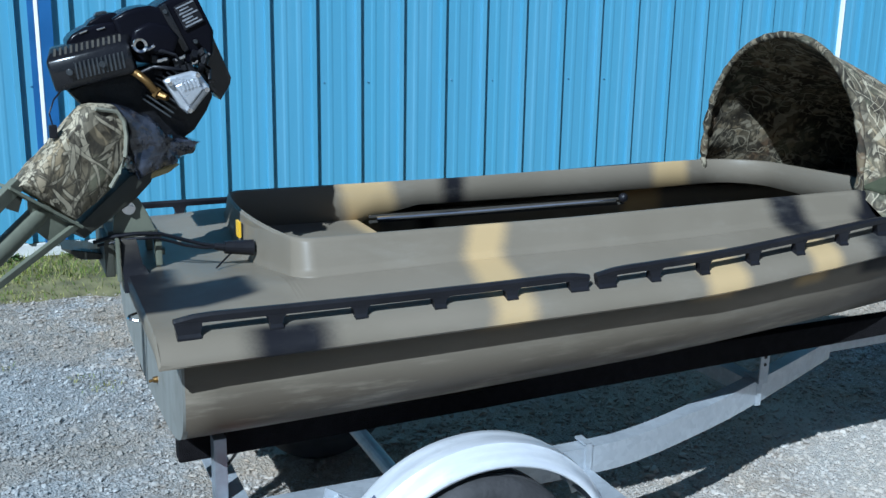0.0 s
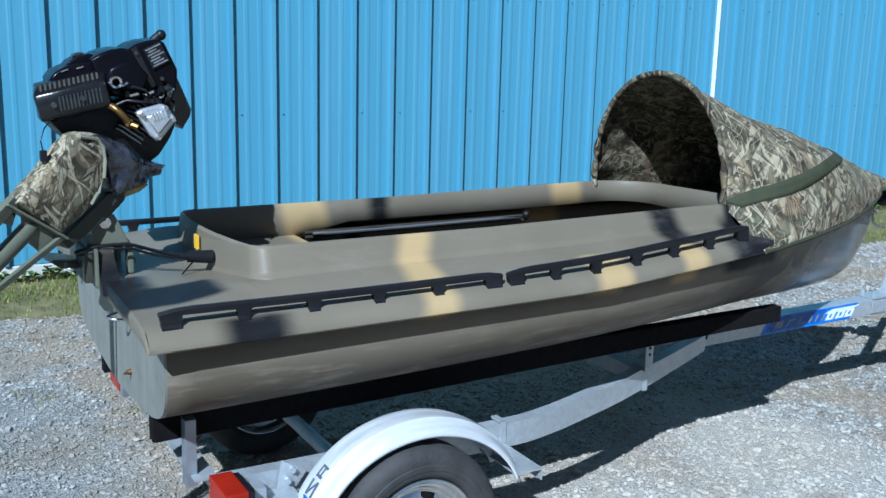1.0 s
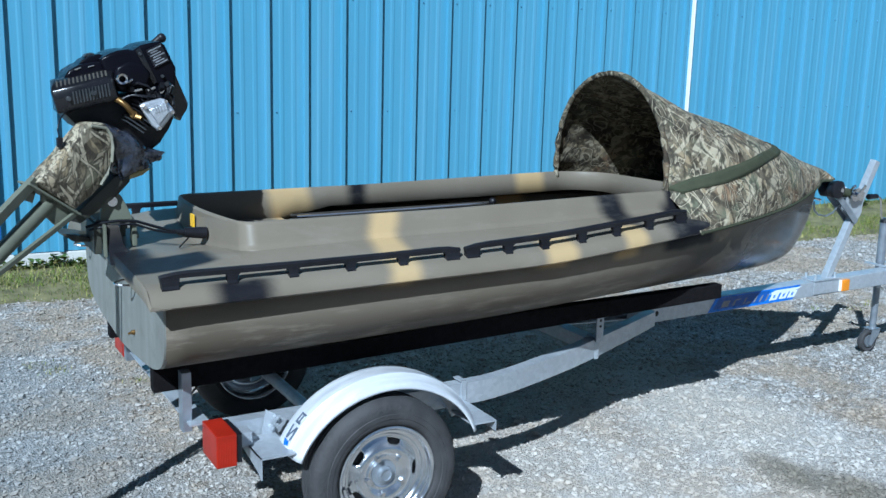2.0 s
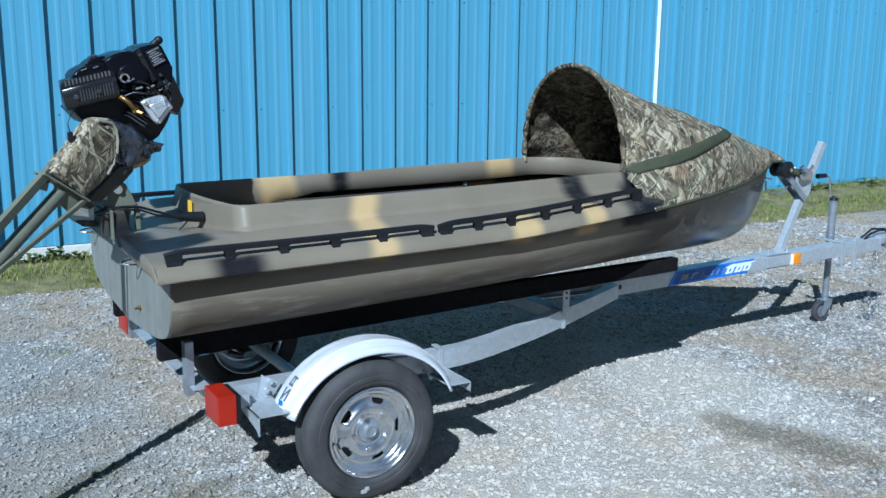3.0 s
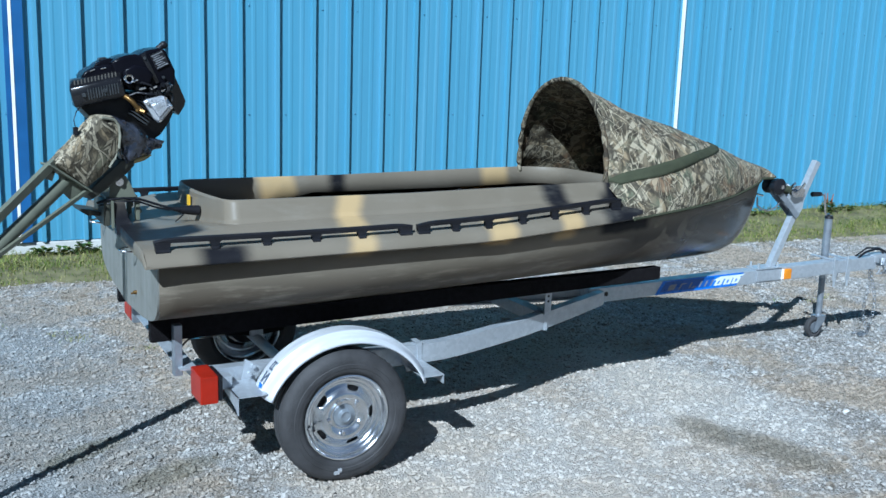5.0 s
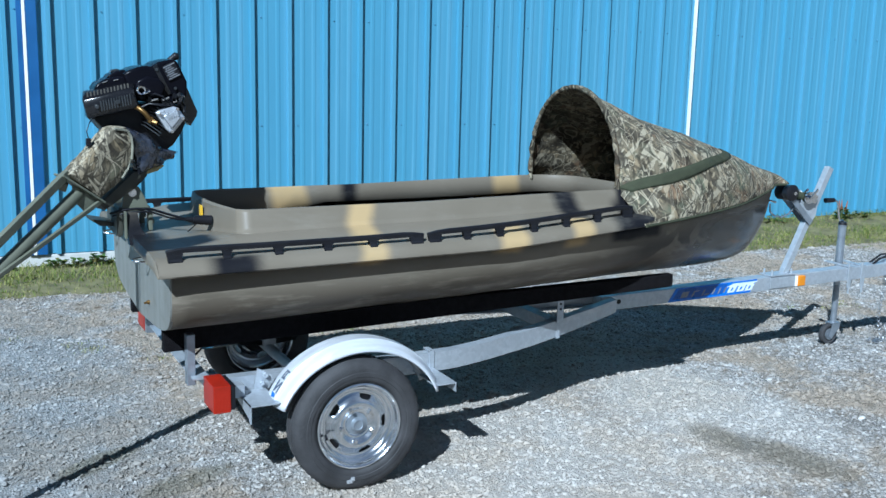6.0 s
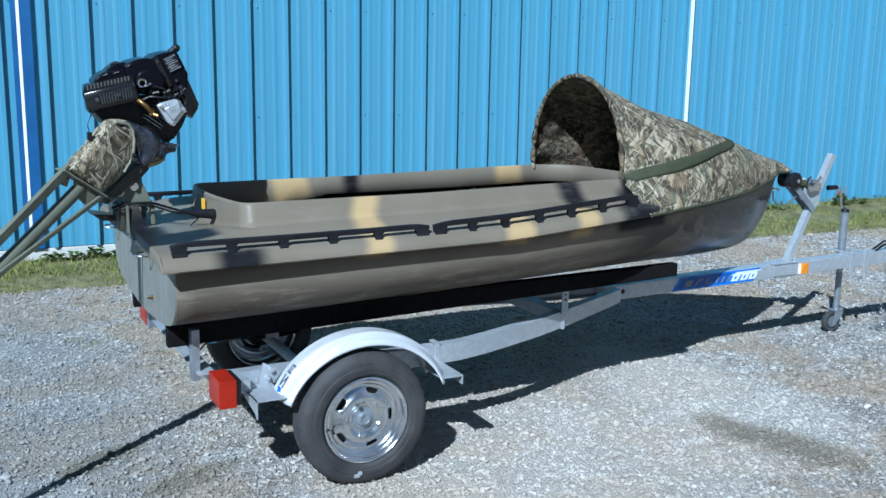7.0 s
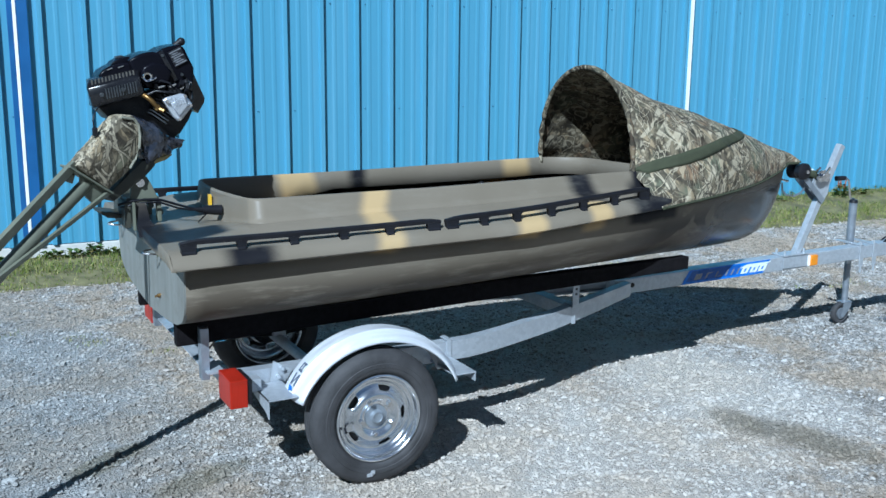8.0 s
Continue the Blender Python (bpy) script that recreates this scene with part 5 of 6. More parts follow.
tube(b, [(-0.56, -0.38, 0.50), (-0.50, -0.30, 0.515), (-0.44, -0.22, 0.49), (-0.3, -0.1, 0.46)], 0.004, 6)
part("wire", b, M_CHROME, trailer)

# decal on the tongue, as plain shapes
def on_tongue(u0, u1, z0, z1, depth, slant=0.0):
    b = bmesh.new()
    y0, y1 = -0.0385 - depth, -0.0383
    pts = [(u0, z0), (u1, z0), (u1 + slant, z1), (u0 + slant, z1)]
    lo = [b.verts.new((u, y1, tongue_z(u) + z)) for u, z in pts]
    hi = [b.verts.new((u, y0, tongue_z(u) + z)) for u, z in pts]
    b.faces.new(hi)
    for i in range(4):
        b.faces.new((lo[i], lo[(i + 1) % 4], hi[(i + 1) % 4], hi[i]))
    bmesh.ops.recalc_face_normals(b, faces=b.faces)
    return b


dec = part("decal", on_tongue(2.03, 2.60, -0.035, 0.036, 0.001, 0.05), M_BLUE, tongue, "blue decal with pale blocks")
part("decal_band", on_tongue(2.06, 2.40, -0.024, 0.030, 0.0015, 0.04), M_NAVYD, tongue)
for i, (u0, w, z0, z1) in enumerate(((2.11, 0.045, -0.018, 0.012), (2.185, 0.012, -0.018, 0.012), (2.20, 0.03, 0.006, 0.012), (2.255, 0.010, -0.018, 0.012), (2.27, 0.025, -0.018, -0.011), (2.325, 0.010, -0.018, 0.012), (2.365, 0.010, -0.018, 0.012), (2.405, 0.010, -0.018, 0.012))):
    part("block", on_tongue(u0, u0 + w, z0, z1, 0.002, 0.018), M_LABEL, tongue)
part("block", on_tongue(2.43, 2.61, 0.010, 0.026, 0.002, 0.05), M_PALE, tongue)
for u0 in (2.435, 2.50, 2.56):
    part("block", on_tongue(u0, u0 + 0.05, -0.022, 0.012, 0.0025, 0.02), M_PALE, tongue)
    part("block", on_tongue(u0 + 0.022, u0 + 0.034, -0.012, 0.004, 0.003, 0.01), M_BLUE, tongue)
b = boxm(2.945, 3.0, -0.056, -0.0385, tongue_z(2.97) - 0.030, tongue_z(2.97) + 0.028, bevel=0.004)
part("side_marker", b, M_AMBER, tongue, "amber side marker light")
part("marker_base", boxm(2.932, 2.945, -0.052, -0.0385, tongue_z(2.97) - 0.030, tongue_z(2.97) + 0.028, bevel=0.002), M_WHITE, tongue)

# winch post and what it carries
b = bmesh.new()
bar(b, (2.875, 0, 0.49), (3.165, 0, 1.095), 0.038, 0.038, 0.005)
post = part("winch_post", b, M_GALV, trailer, "leaning square winch post")
b = boxm(2.745, 2.93, -0.046, -0.040, 0.430, 0.492, bevel=0.002)
box(b, 2.745, 2.93, 0.040, 0.046, 0.430, 0.492)
box(b, 2.745, 2.93, -0.046, 0.046, 0.498, 0.504)
for uu in (2.765, 2.91):
    cyl(b, (uu, -0.03, 0.50), (uu, -0.03, 0.53), 0.006, seg=8)
    cyl(b, (uu, 0.03, 0.50), (uu, 0.03, 0.53), 0.006, seg=8)
part("post_base", b, M_GALV, post)
b = bmesh.new()
bar(b, (2.855, -0.03, 0.945), (3.03, -0.03, 0.785), 0.006, 0.034)
part("roller_arm", b, M_GALVD, post)
b = bmesh.new()
bar(b, (2.855, 0.03, 0.945), (3.03, 0.03, 0.785), 0.006, 0.034)
part("roller_arm", b, M_GALVD, post)
for v in (-0.027, 0.022):
    b = bmesh.new()
    plate(b, [(2.93, 0.885), (3.035, 0.79), (3.065, 0.83), (3.075, 0.945), (2.965, 0.955)], 0.005, Matrix(((1, 0, 0, 0), (0, 0, 1, v), (0, 1, 0, 0), (0, 0, 0, 1))))
    bmesh.ops.recalc_face_normals(b, faces=b.faces)
    part("winch_bracket", b, M_GALV, post)
b = bmesh.new()
lathe(b, [(0.0001, -0.055), (0.030, -0.055), (0.046, -0.046), (0.044, -0.02), (0.036, 0.0), (0.044, 0.02), (0.046, 0.046), (0.030, 0.055), (0.0001, 0.055)], 24)
bmesh.ops.transform(b, matrix=Matrix.Translation((2.852, 0, 0.965)), verts=b.verts)
bmesh.ops.recalc_face_normals(b, faces=b.faces)
ro = part("bow_roller", b, M_BLACK, post, "black rubber bow roller", smooth=True)
b = bmesh.new()
cyl(b, (2.852, -0.055, 0.965), (2.852, -0.068, 0.965), 0.013, 0.012, 6)
part("roller_bolt", b, M_CHROME, ro)
for v in (0.046, -0.052):
    b = bmesh.new()
    plate(b, [(2.94, 0.915), (3.03, 0.900), (3.045, 0.940), (3.00, 0.968), (2.95, 0.96)], 0.005, Matrix(((1, 0, 0, 0), (0, 0, 1, v), (0, 1, 0, 0), (0, 0, 0, 1))))
    bmesh.ops.recalc_face_normals(b, faces=b.faces)
    wi = part("winch" if v < 0 else "winch_side", b, M_CHROME, post, "small hand winch" if v < 0 else "")
b = bmesh.new()
cyl(b, (2.965, -0.046, 0.938), (2.965, 0.046, 0.938), 0.024, seg=18)
part("drum", b, M_STRAP, wi)
b = bmesh.new()
cyl(b, (2.968, -0.055, 0.936), (2.968, -0.062, 0.936), 0.034, seg=28)
part("gear", b, M_CHROME, wi)
b = bmesh.new()
cyl(b, (2.965, -0.052, 0.938), (2.965, -0.080, 0.938), 0.012, seg=12)
cyl(b, (2.935, -0.055, 0.972), (2.935, -0.075, 0.985), 0.008, seg=8)
bar(b, (2.965, -0.080, 0.938), (3.005, -0.082, 0.985), 0.006, 0.018)
part("crank", b, M_CHROME, wi)
# winch strap and safety chain at the bow eye
b = bmesh.new()
tube(b, [(2.735, 0, 0.905), (2.74, 0, 0.86), (2.775, 0, 0.835), (2.83, 0, 0.825), (2.88, 0, 0.84), (2.93, 0, 0.89)], 0.005, 6)
part("bow_chain", b, M_CHAIN, post)
b = bmesh.new()
tube(b, [(2.72, -0.012, 0.925), (2.765, -0.012, 0.915), (2.775, 0, 0.91), (2.765, 0.012, 0.915), (2.72, 0.012, 0.925)], 0.005, 6)
part("bow_eye", b, M_CHROME, boat)

# tongue jack on the far side
b = bmesh.new()
cyl(b, (3.43, 0.10, 0.40), (3.43, 0.10, 0.735), 0.023, seg=20)
jack = part("tongue_jack", b, M_GALVD, trailer, "galvanised swivel tongue jack")
b = bmesh.new()
cyl(b, (3.43, 0.10, 0.13), (3.43, 0.10, 0.42), 0.0185, seg=18)
part("inner_tube", b, M_GALVD, jack)
b = bmesh.new()
cyl(b, (3.43, 0.10, 0.735), (3.43, 0.10, 0.752), 0.026, 0.022, 18)
part("jack_cap", b, M_BLACK, jack)
b = bmesh.new()
tube(b, [(3.435, 0.10, 0.748), (3.428, 0.10, 0.758), (3.405, 0.10, 0.760), (3.396, 0.10, 0.772), (3.378, 0.10, 0.858), (3.370, 0.10, 0.874), (3.345, 0.10, 0.884)], 0.0055, 8)
part("jack_crank", b, M_CHROME, jack, "bent crank rod", smooth=True)
b = bmesh.new()
cyl(b, (3.340, 0.10, 0.885), (3.270, 0.10, 0.886), 0.013, 0.015, 14)
part("crank_grip", b, M_BLACK, jack, "black crank grip", smooth=True)
b = bmesh.new()
for v in (0.072, 0.124):
    plate(b, [(3.38, 0.05), (3.40, 0.04), (3.455, 0.10), (3.465, 0.135), (3.40, 0.135)], 0.004, Matrix(((1, 0, 0, 0), (0, 0, 1, v), (0, 1, 0, 0), (0, 0, 0, 1))))
box(b, 3.395, 3.465, 0.072, 0.128, 0.131, 0.137)
bmesh.ops.recalc_face_normals(b, faces=b.faces)
part("wheel_fork", b, M_GALVD, jack)
b = bmesh.new()
lathe(b, [(0.0001, -0.016), (0.030, -0.016), (0.034, -0.010), (0.044, -0.010), (0.050, -0.018), (0.060, -0.016), (0.064, -0.008), (0.064, 0.008), (0.060, 0.016), (0.050, 0.018), (0.03, 0.016), (0.0001, 0.016)], 30)
bmesh.ops.transform(b, matrix=Matrix.Translation((3.395, 0.10, 0.066)), verts=b.verts)
bmesh.ops.recalc_face_normals(b, faces=b.faces)
jw = part("jack_wheel", b, M_TYRE, jack, "small dark jack wheel", smooth=True)
b = bmesh.new()
cyl(b, (3.395, 0.0815, 0.066), (3.395, 0.1185, 0.066), 0.034, seg=24)
part("wheel_hub", b, M_GALVD, jw)
for uu in (3.365, 3.475):
    b = boxm(uu - 0.014, uu + 0.014, -0.047, -0.040, 0.385, 0.512, bevel=0.002)
    box(b, uu - 0.014, uu + 0.014, -0.047, 0.14, 0.507, 0.513)
    box(b, uu - 0.014, uu + 0.014, 0.040, 0.047, 0.385, 0.512)
    cyl(b, (uu, -0.0435, 0.35), (uu, -0.0435, 0.39), 0.006, seg=8)
    cyl(b, (uu, -0.033, 0.513), (uu, -0.033, 0.527), 0.009, seg=6)
    part("jack_clamp", b, M_GALV, trailer)
# coupler and its cables
b = boxm(3.70, 3.86, -0.042, 0.042, 0.468, 0.518, bevel=0.012)
box(b, 3.78, 3.89, -0.038, 0.038, 0.44, 0.50, bevel=0.014)
cp = part("coupler", b, M_GALV, trailer, "ball coupler")
b = bmesh.new()
tube(b, [(3.58, -0.02, 0.507), (3.63, -0.02, 0.535), (3.72, -0.01, 0.548), (3.80, 0, 0.54), (3.86, -0.03, 0.50), (3.84, -0.05, 0.45)], 0.007, 7)
tube(b, [(3.60, 0.02, 0.507), (3.68, 0.01, 0.555), (3.78, 0.0, 0.55), (3.82, -0.05, 0.47), (3.79, -0.05, 0.40)], 0.006, 7)
part("cable", b, M_BLACK, cp)
b = bmesh.new()
rr = random.Random(9)
for q in range(5):
    c = 3.74 + 0.02 * q
    tube(b, [(c, -0.045, 0.50), (c + 0.02 * rr.uniform(-1, 1), -0.055, 0.46), (c + 0.03 * rr.uniform(-1, 1), -0.055, 0.42), (c - 0.02, -0.045, 0.40)], 0.004, 6)
part("wiring_loom", b, M_CHAIN, cp)
# safety chain links hanging to the ground
links = bmesh.new()
def link(bm, p, d, flip):
    d = Vector(d).normalized()
    s = d.cross(Vector((0.3, 1, 0.1)) if flip else Vector((1, 0.2, 0.1))).normalized()
    tube(bm, [Vector(p) + d * (0.016 * math.cos(a)) + s * (0.008 * math.sin(a)) for a in [2 * math.pi * k / 10 for k in range(11)]], 0.0019, 5)
for v0, swing in ((-0.03, 0.03), (0.03, -0.02)):
    for k in range(17):
        q = k / 16
        link(links, (3.72 + 0.05 * q + 0.03 * math.sin(q * 5 + v0 * 40), v0 + swing * q, 0.425 - 0.41 * q), (0.1, 0.05, -1), k % 2)
    for k in range(7):
        link(links, (3.70 + 0.03 * math.cos(k * 1.7), v0 + swing + 0.03 * math.sin(k * 2.3), 0.010 + 0.006 * (k % 3)), (math.cos(k * 1.7), math.sin(k), 0.1), k % 2)
part("safety_chain", links, M_CHAIN, cp, "hanging safety chains")

# ---------------------------------------------------------------- motor
motor = thing("mud_motor", BOAT, "black surface-drive mud motor with camouflage cover, tilted up on the transom", "outboard motor")
SIDE = Matrix(((1, 0, 0, 0), (0, 0, 1, 0), (0, 1, 0, 0), (0, 0, 0, 1)))     # plate outline (u, z) -> upright, thickness across


def slab(outline, v0, v1, bevel=0.0, seg=2):
    b = bmesh.new()
    plate(b, outline, v1 - v0, Matrix.Translation((0, v0, 0)) @ SIDE)
    bmesh.ops.recalc_face_normals(b, faces=b.faces)
    if bevel:
        es = [e for e in b.edges if abs(e.verts[0].co.y - e.verts[1].co.y) < 1e-6]
        bmesh.ops.bevel(b, geom=es, offset=bevel, segments=seg, affect="EDGES", profile=0.6)
    return b


def pillow(outline, v0, v1, bulge=0.12, fold=0.0, seed=0.0, dense=4):
    """A soft stuffed shape with the given outline in the fore-and-aft plane."""
    pts = []
    for (a, b), (c, d) in zip(outline, outline[1:] + outline[:1]):
        pts += [(a + (c - a) * j / dense, b + (d - b) * j / dense) for j in range(dense)]
    cu, cz = sum(p[0] for p in pts) / len(pts), sum(p[1] for p in pts) / len(pts)
    b = bmesh.new()
    rings = []
    for f, sc in ((0.0, 0.25), (0.0, 0.6), (0.05, 0.86), (0.18, 0.97), (0.4, 1.0), (0.6, 1.0), (0.82, 0.97), (0.95, 0.86), (1.0, 0.6), (1.0, 0.25)):
        v = v0 + (v1 - v0) * f
        ring = []
        for u, z in pts:
            p = Vector((cu + (u - cu) * sc, v, cz + (z - cz) * sc))
            k = fold * noise.noise(p * 16 + Vector((seed, 0, 0))) + 0.6 * fold * noise.noise(p * 38 + Vector((seed, 3, 0)))
            d = Vector((u - cu, (f - 0.5) * 0.25, z - cz)).normalized()
            ring.append(p + d * k)
        rings.append(ring)
    loft(b, rings, closed=True, cap=True)
    bmesh.ops.recalc_face_normals(b, faces=b.faces)
    return b


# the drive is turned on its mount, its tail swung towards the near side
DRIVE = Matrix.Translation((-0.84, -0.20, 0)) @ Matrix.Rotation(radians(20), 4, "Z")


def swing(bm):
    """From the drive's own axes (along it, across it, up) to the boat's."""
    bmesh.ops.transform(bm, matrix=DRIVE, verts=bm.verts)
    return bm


def rod(name, pts, r, material, parent, label="", seg=8):
    b = bmesh.new()
    tube(b, pts, r, seg)
    return part(name, b, material, parent, label, smooth=True)


# engine body: blower housing with its shoulder, recoil cover and the plate that faces forward
housing = slab([(-0.722, 1.530), (-0.735, 1.572), (-0.704, 1.590), (-0.679, 1.599), (-0.646, 1.604), (-0.633, 1.600), (-0.607, 1.617), (-0.578, 1.625), (-0.548, 1.630), (-0.532, 1.620), (-0.497, 1.545), (-0.500, 1.490), (-0.524, 1.462), (-0.600, 1.462), (-0.680, 1.470)], -0.145, 0.05, 0.012, 3)
hs = part("blower_housing", housing, M_GLOSS, motor, "glossy black blower housing", smooth=True)
part("housing_shoulder", slab([(-0.700, 1.512), (-0.690, 1.548), (-0.655, 1.566), (-0.610, 1.560), (-0.585, 1.530), (-0.596, 1.492), (-0.650, 1.482)], -0.172, -0.146, 0.012, 3), M_GLOSS, hs, smooth=True)
part("housing_rib", slab([(-0.628, 1.600), (-0.612, 1.610), (-0.560, 1.500), (-0.574, 1.494)], -0.152, -0.146, 0.003, 2), M_GUARD, hs, smooth=True)
for p in ((-0.614, -0.150, 1.590), (-0.545, -0.150, 1.520), (-0.580, -0.150, 1.478)):
    b = bmesh.new()
    cyl(b, p, (p[0], p[1] - 0.007, p[2]), 0.006, 0.005, 8)
    part("housing_bolt", b, M_LOUVRE, hs, smooth=True)
part("flywheel_screen", slab([(-0.538, 1.628), (-0.524, 1.612), (-0.490, 1.543), (-0.495, 1.536), (-0.450, 1.428), (-0.454, 1.410), (-0.478, 1.372), (-0.505, 1.402), (-0.524, 1.480)], -0.105, 0.05, 0.004, 2), M_GUARD, motor, "flat black flywheel plate", smooth=True)
# air cleaner: a broad lower pan and a narrower cap with rolled edges
ac = part("air_cleaner_cover", slab([(-0.836, 1.500), (-0.838, 1.518), (-0.826, 1.534), (-0.798, 1.551), (-0.758, 1.561), (-0.716, 1.566), (-0.698, 1.554), (-0.690, 1.520), (-0.700, 1.488)], -0.118, 0.03, 0.012, 4), M_GLOSS, motor, "glossy black air cleaner cover", smooth=True)
part("cover_cap", slab([(-0.792, 1.552), (-0.780, 1.566), (-0.757, 1.579), (-0.727, 1.586), (-0.708, 1.580), (-0.703, 1.566), (-0.745, 1.556)], -0.092, 0.01, 0.007, 3), M_GLOSS, ac, smooth=True)
part("cover_knob", slab([(-0.768, 1.577), (-0.762, 1.585), (-0.742, 1.589), (-0.734, 1.584), (-0.748, 1.578)], -0.06, -0.02, 0.003, 2), M_LOUVRE, ac, smooth=True)
# bright dashes added in place of the highlights along the cover's edge
for q in range(3):
    part("highlight_dash", box(bmesh.new(), -0.010, 0.010, -0.1215, -0.1165, -0.002, 0.002, tilt(-0.800 + 0.04 * q, 1.541 + 0.008 * q, 22 - 6 * q), 0.001), M_CHROME, ac)
b = bmesh.new()
cyl(b, (-0.548, -0.07, 1.622), (-0.528, -0.07, 1.640), 0.013, 0.012, 12)
bmesh.ops.create_uvsphere(b, u_segments=14, v_segments=10, radius=0.0155, matrix=Matrix.Translation((-0.524, -0.07, 1.640)))
part("starter_grip", b, M_BLACK, motor, smooth=True)
# crankcase, dark under the guard and under the valve cover
part("crankcase", slab([(-0.845, 1.402), (-0.70, 1.450), (-0.56, 1.470), (-0.500, 1.430), (-0.497, 1.378), (-0.512, 1.345), (-0.545, 1.297), (-0.580, 1.272), (-0.640, 1.290), (-0.70, 1.325), (-0.80, 1.350)], -0.10, 0.13, 0.014, 2), M_ENGINE, motor, smooth=True)
# finned near cylinder with its valve cover
m = tilt(-0.612, 1.405, -36)
for q in range(9):
    part("cooling_fin", boxm(-0.034, 0.034, -0.182, -0.10, -0.056 + 0.012 * q, -0.052 + 0.012 * q, m), M_LOUVRE if q < 4 else M_ENGINE, motor)
part("rocker_box", slab([(-0.630, 1.428), (-0.566, 1.449), (-0.548, 1.444), (-0.526, 1.410), (-0.570, 1.360), (-0.586, 1.356), (-0.604, 1.380)], -0.196, -0.105, 0.006, 2), M_ENGINE, motor, smooth=True)
vc = part("valve_cover", slab([(-0.636, 1.431), (-0.622, 1.440), (-0.568, 1.454), (-0.551, 1.450), (-0.527, 1.416), (-0.529, 1.404), (-0.567, 1.358), (-0.582, 1.352), (-0.600, 1.368)], -0.222, -0.197, 0.009, 3), M_SILVER, motor, "silver aluminium valve cover", smooth=True)
part("cover_crown", slab([(-0.612, 1.420), (-0.570, 1.438), (-0.556, 1.434), (-0.542, 1.412), (-0.573, 1.374), (-0.582, 1.372)], -0.232, -0.221, 0.008, 3), M_SILVER, vc, smooth=True)
for q in range(5):
    part("ridge", box(bmesh.new(), -0.0025, 0.0025, -0.235, -0.230, -0.011, 0.011, tilt(-0.592 + 0.0085 * q, 1.420 + 0.0025 * q, 20), 0.001), M_SILVER, vc)
for pu, pz in ((-0.622, 1.426), (-0.556, 1.444), (-0.536, 1.410), (-0.578, 1.361)):
    b = bmesh.new()
    cyl(b, (pu, -0.214, pz), (pu, -0.233, pz), 0.0068, 0.006, 8)
    part("cover_bolt", b, M_CHROME, vc, smooth=True)
# heat-tinted exhaust elbow and spark plug
rod("exhaust_pipe", [(-0.700, -0.150, 1.452), (-0.686, -0.178, 1.444), (-0.670, -0.188, 1.429), (-0.656, -0.190, 1.410), (-0.640, -0.186, 1.396)], 0.0095, M_BRASS, motor, "heat-tinted exhaust pipe", 12)
b = bmesh.new()
cyl(b, (-0.645, -0.186, 1.398), (-0.626, -0.205, 1.390), 0.0105, 0.008, 8)
cyl(b, (-0.650, -0.184, 1.402), (-0.643, -0.190, 1.397), 0.014, 0.014, 6)
part("spark_plug", b, M_BRASS, motor)
# muffler behind its louvred guard: flat front, sloping slotted top
mm = tilt(-0.777, 1.464, 13.5) @ Matrix.Rotation(radians(-4), 4, "Z")
b = bmesh.new()
section = [(-0.168, -0.036), (-0.172, -0.031), (-0.172, 0.032), (-0.166, 0.038), (-0.130, 0.060), (-0.050, 0.060), (-0.050, -0.040)]
rings = []
for x, k in ((-0.096, 0.80), (-0.094, 0.94), (-0.088, 1.0), (0.086, 1.0), (0.094, 0.93), (0.098, 0.78)):
    rings.append([mm @ Vector((x + (0.012 if z > 0 else -0.004) * (z > 0.05), -0.11 + (y + 0.11) * k, 0.008 + (z - 0.008) * k)) for y, z in section])
loft(b, rings, closed=True, cap=True)
bmesh.ops.recalc_face_normals(b, faces=b.faces)
mg = part("muffler_guard", b, M_GUARD, motor, "slotted black muffler guard", smooth=True)
top = Matrix.Translation((0, -0.1485, 0.0490)) @ Matrix.Rotation(radians(31.4), 4, "X")
# slots are dark plates laid on the sloping top for the shade in openings
for q in range(13):
    x = -0.076 + 0.0125 * q
    b = bmesh.new()
    plate(b, [(x, -0.014), (x + 0.0055, -0.014), (x + 0.010, 0.015), (x + 0.0045, 0.015)], 0.0016, mm @ top)
    bmesh.ops.recalc_face_normals(b, faces=b.faces)
    part("slot", b, M_INSIDE, mg)
for q in range(12):
    x = -0.040 + 0.0098 * q
    b = bmesh.new()
    plate(b, [(x, -0.018), (x + 0.0042, -0.018), (x + 0.0085, 0.020), (x + 0.0043, 0.020)], 0.0035, mm @ Matrix.Translation((0, -0.1752, 0)) @ SIDE)
    bmesh.ops.recalc_face_normals(b, faces=b.faces)
    part("louvre", b, M_LOUVRE, mg)
for x in (-0.052, 0.024):
    b = bmesh.new()
    cyl(b, (x, -0.171, 0.002), (x, -0.183, 0.002), 0.008, 0.007, 10)
    bmesh.ops.transform(b, matrix=mm, verts=b.verts)
    part("guard_bolt", b, M_LOUVRE, mg, smooth=True)
b = bmesh.new()
lathe(b, [(0.0085, 0.0), (0.0105, -0.026), (0.0165, -0.029), (0.0185, -0.024), (0.0175, 0.004)], 20)
bmesh.ops.transform(b, matrix=Matrix.Translation((-0.682, -0.176, 1.513)), verts=b.verts)
bmesh.ops.recalc_face_normals(b, faces=b.faces)
part("fuel_fitting", b, M_CHROME, motor, "chrome ring fitting", smooth=True)
rod("lever", [(-0.672, -0.185, 1.500), (-0.660, -0.188, 1.504), (-0.648, -0.188, 1.512)], 0.0042, M_CHROME, motor)
# label of small unreadable lines
lm = tilt(-0.558, 1.585, 26)
lb = part("engine_label", boxm(-0.026, 0.026, -0.1515, -0.1475, -0.030, 0.030, lm, 0.0), M_BLACK, motor)
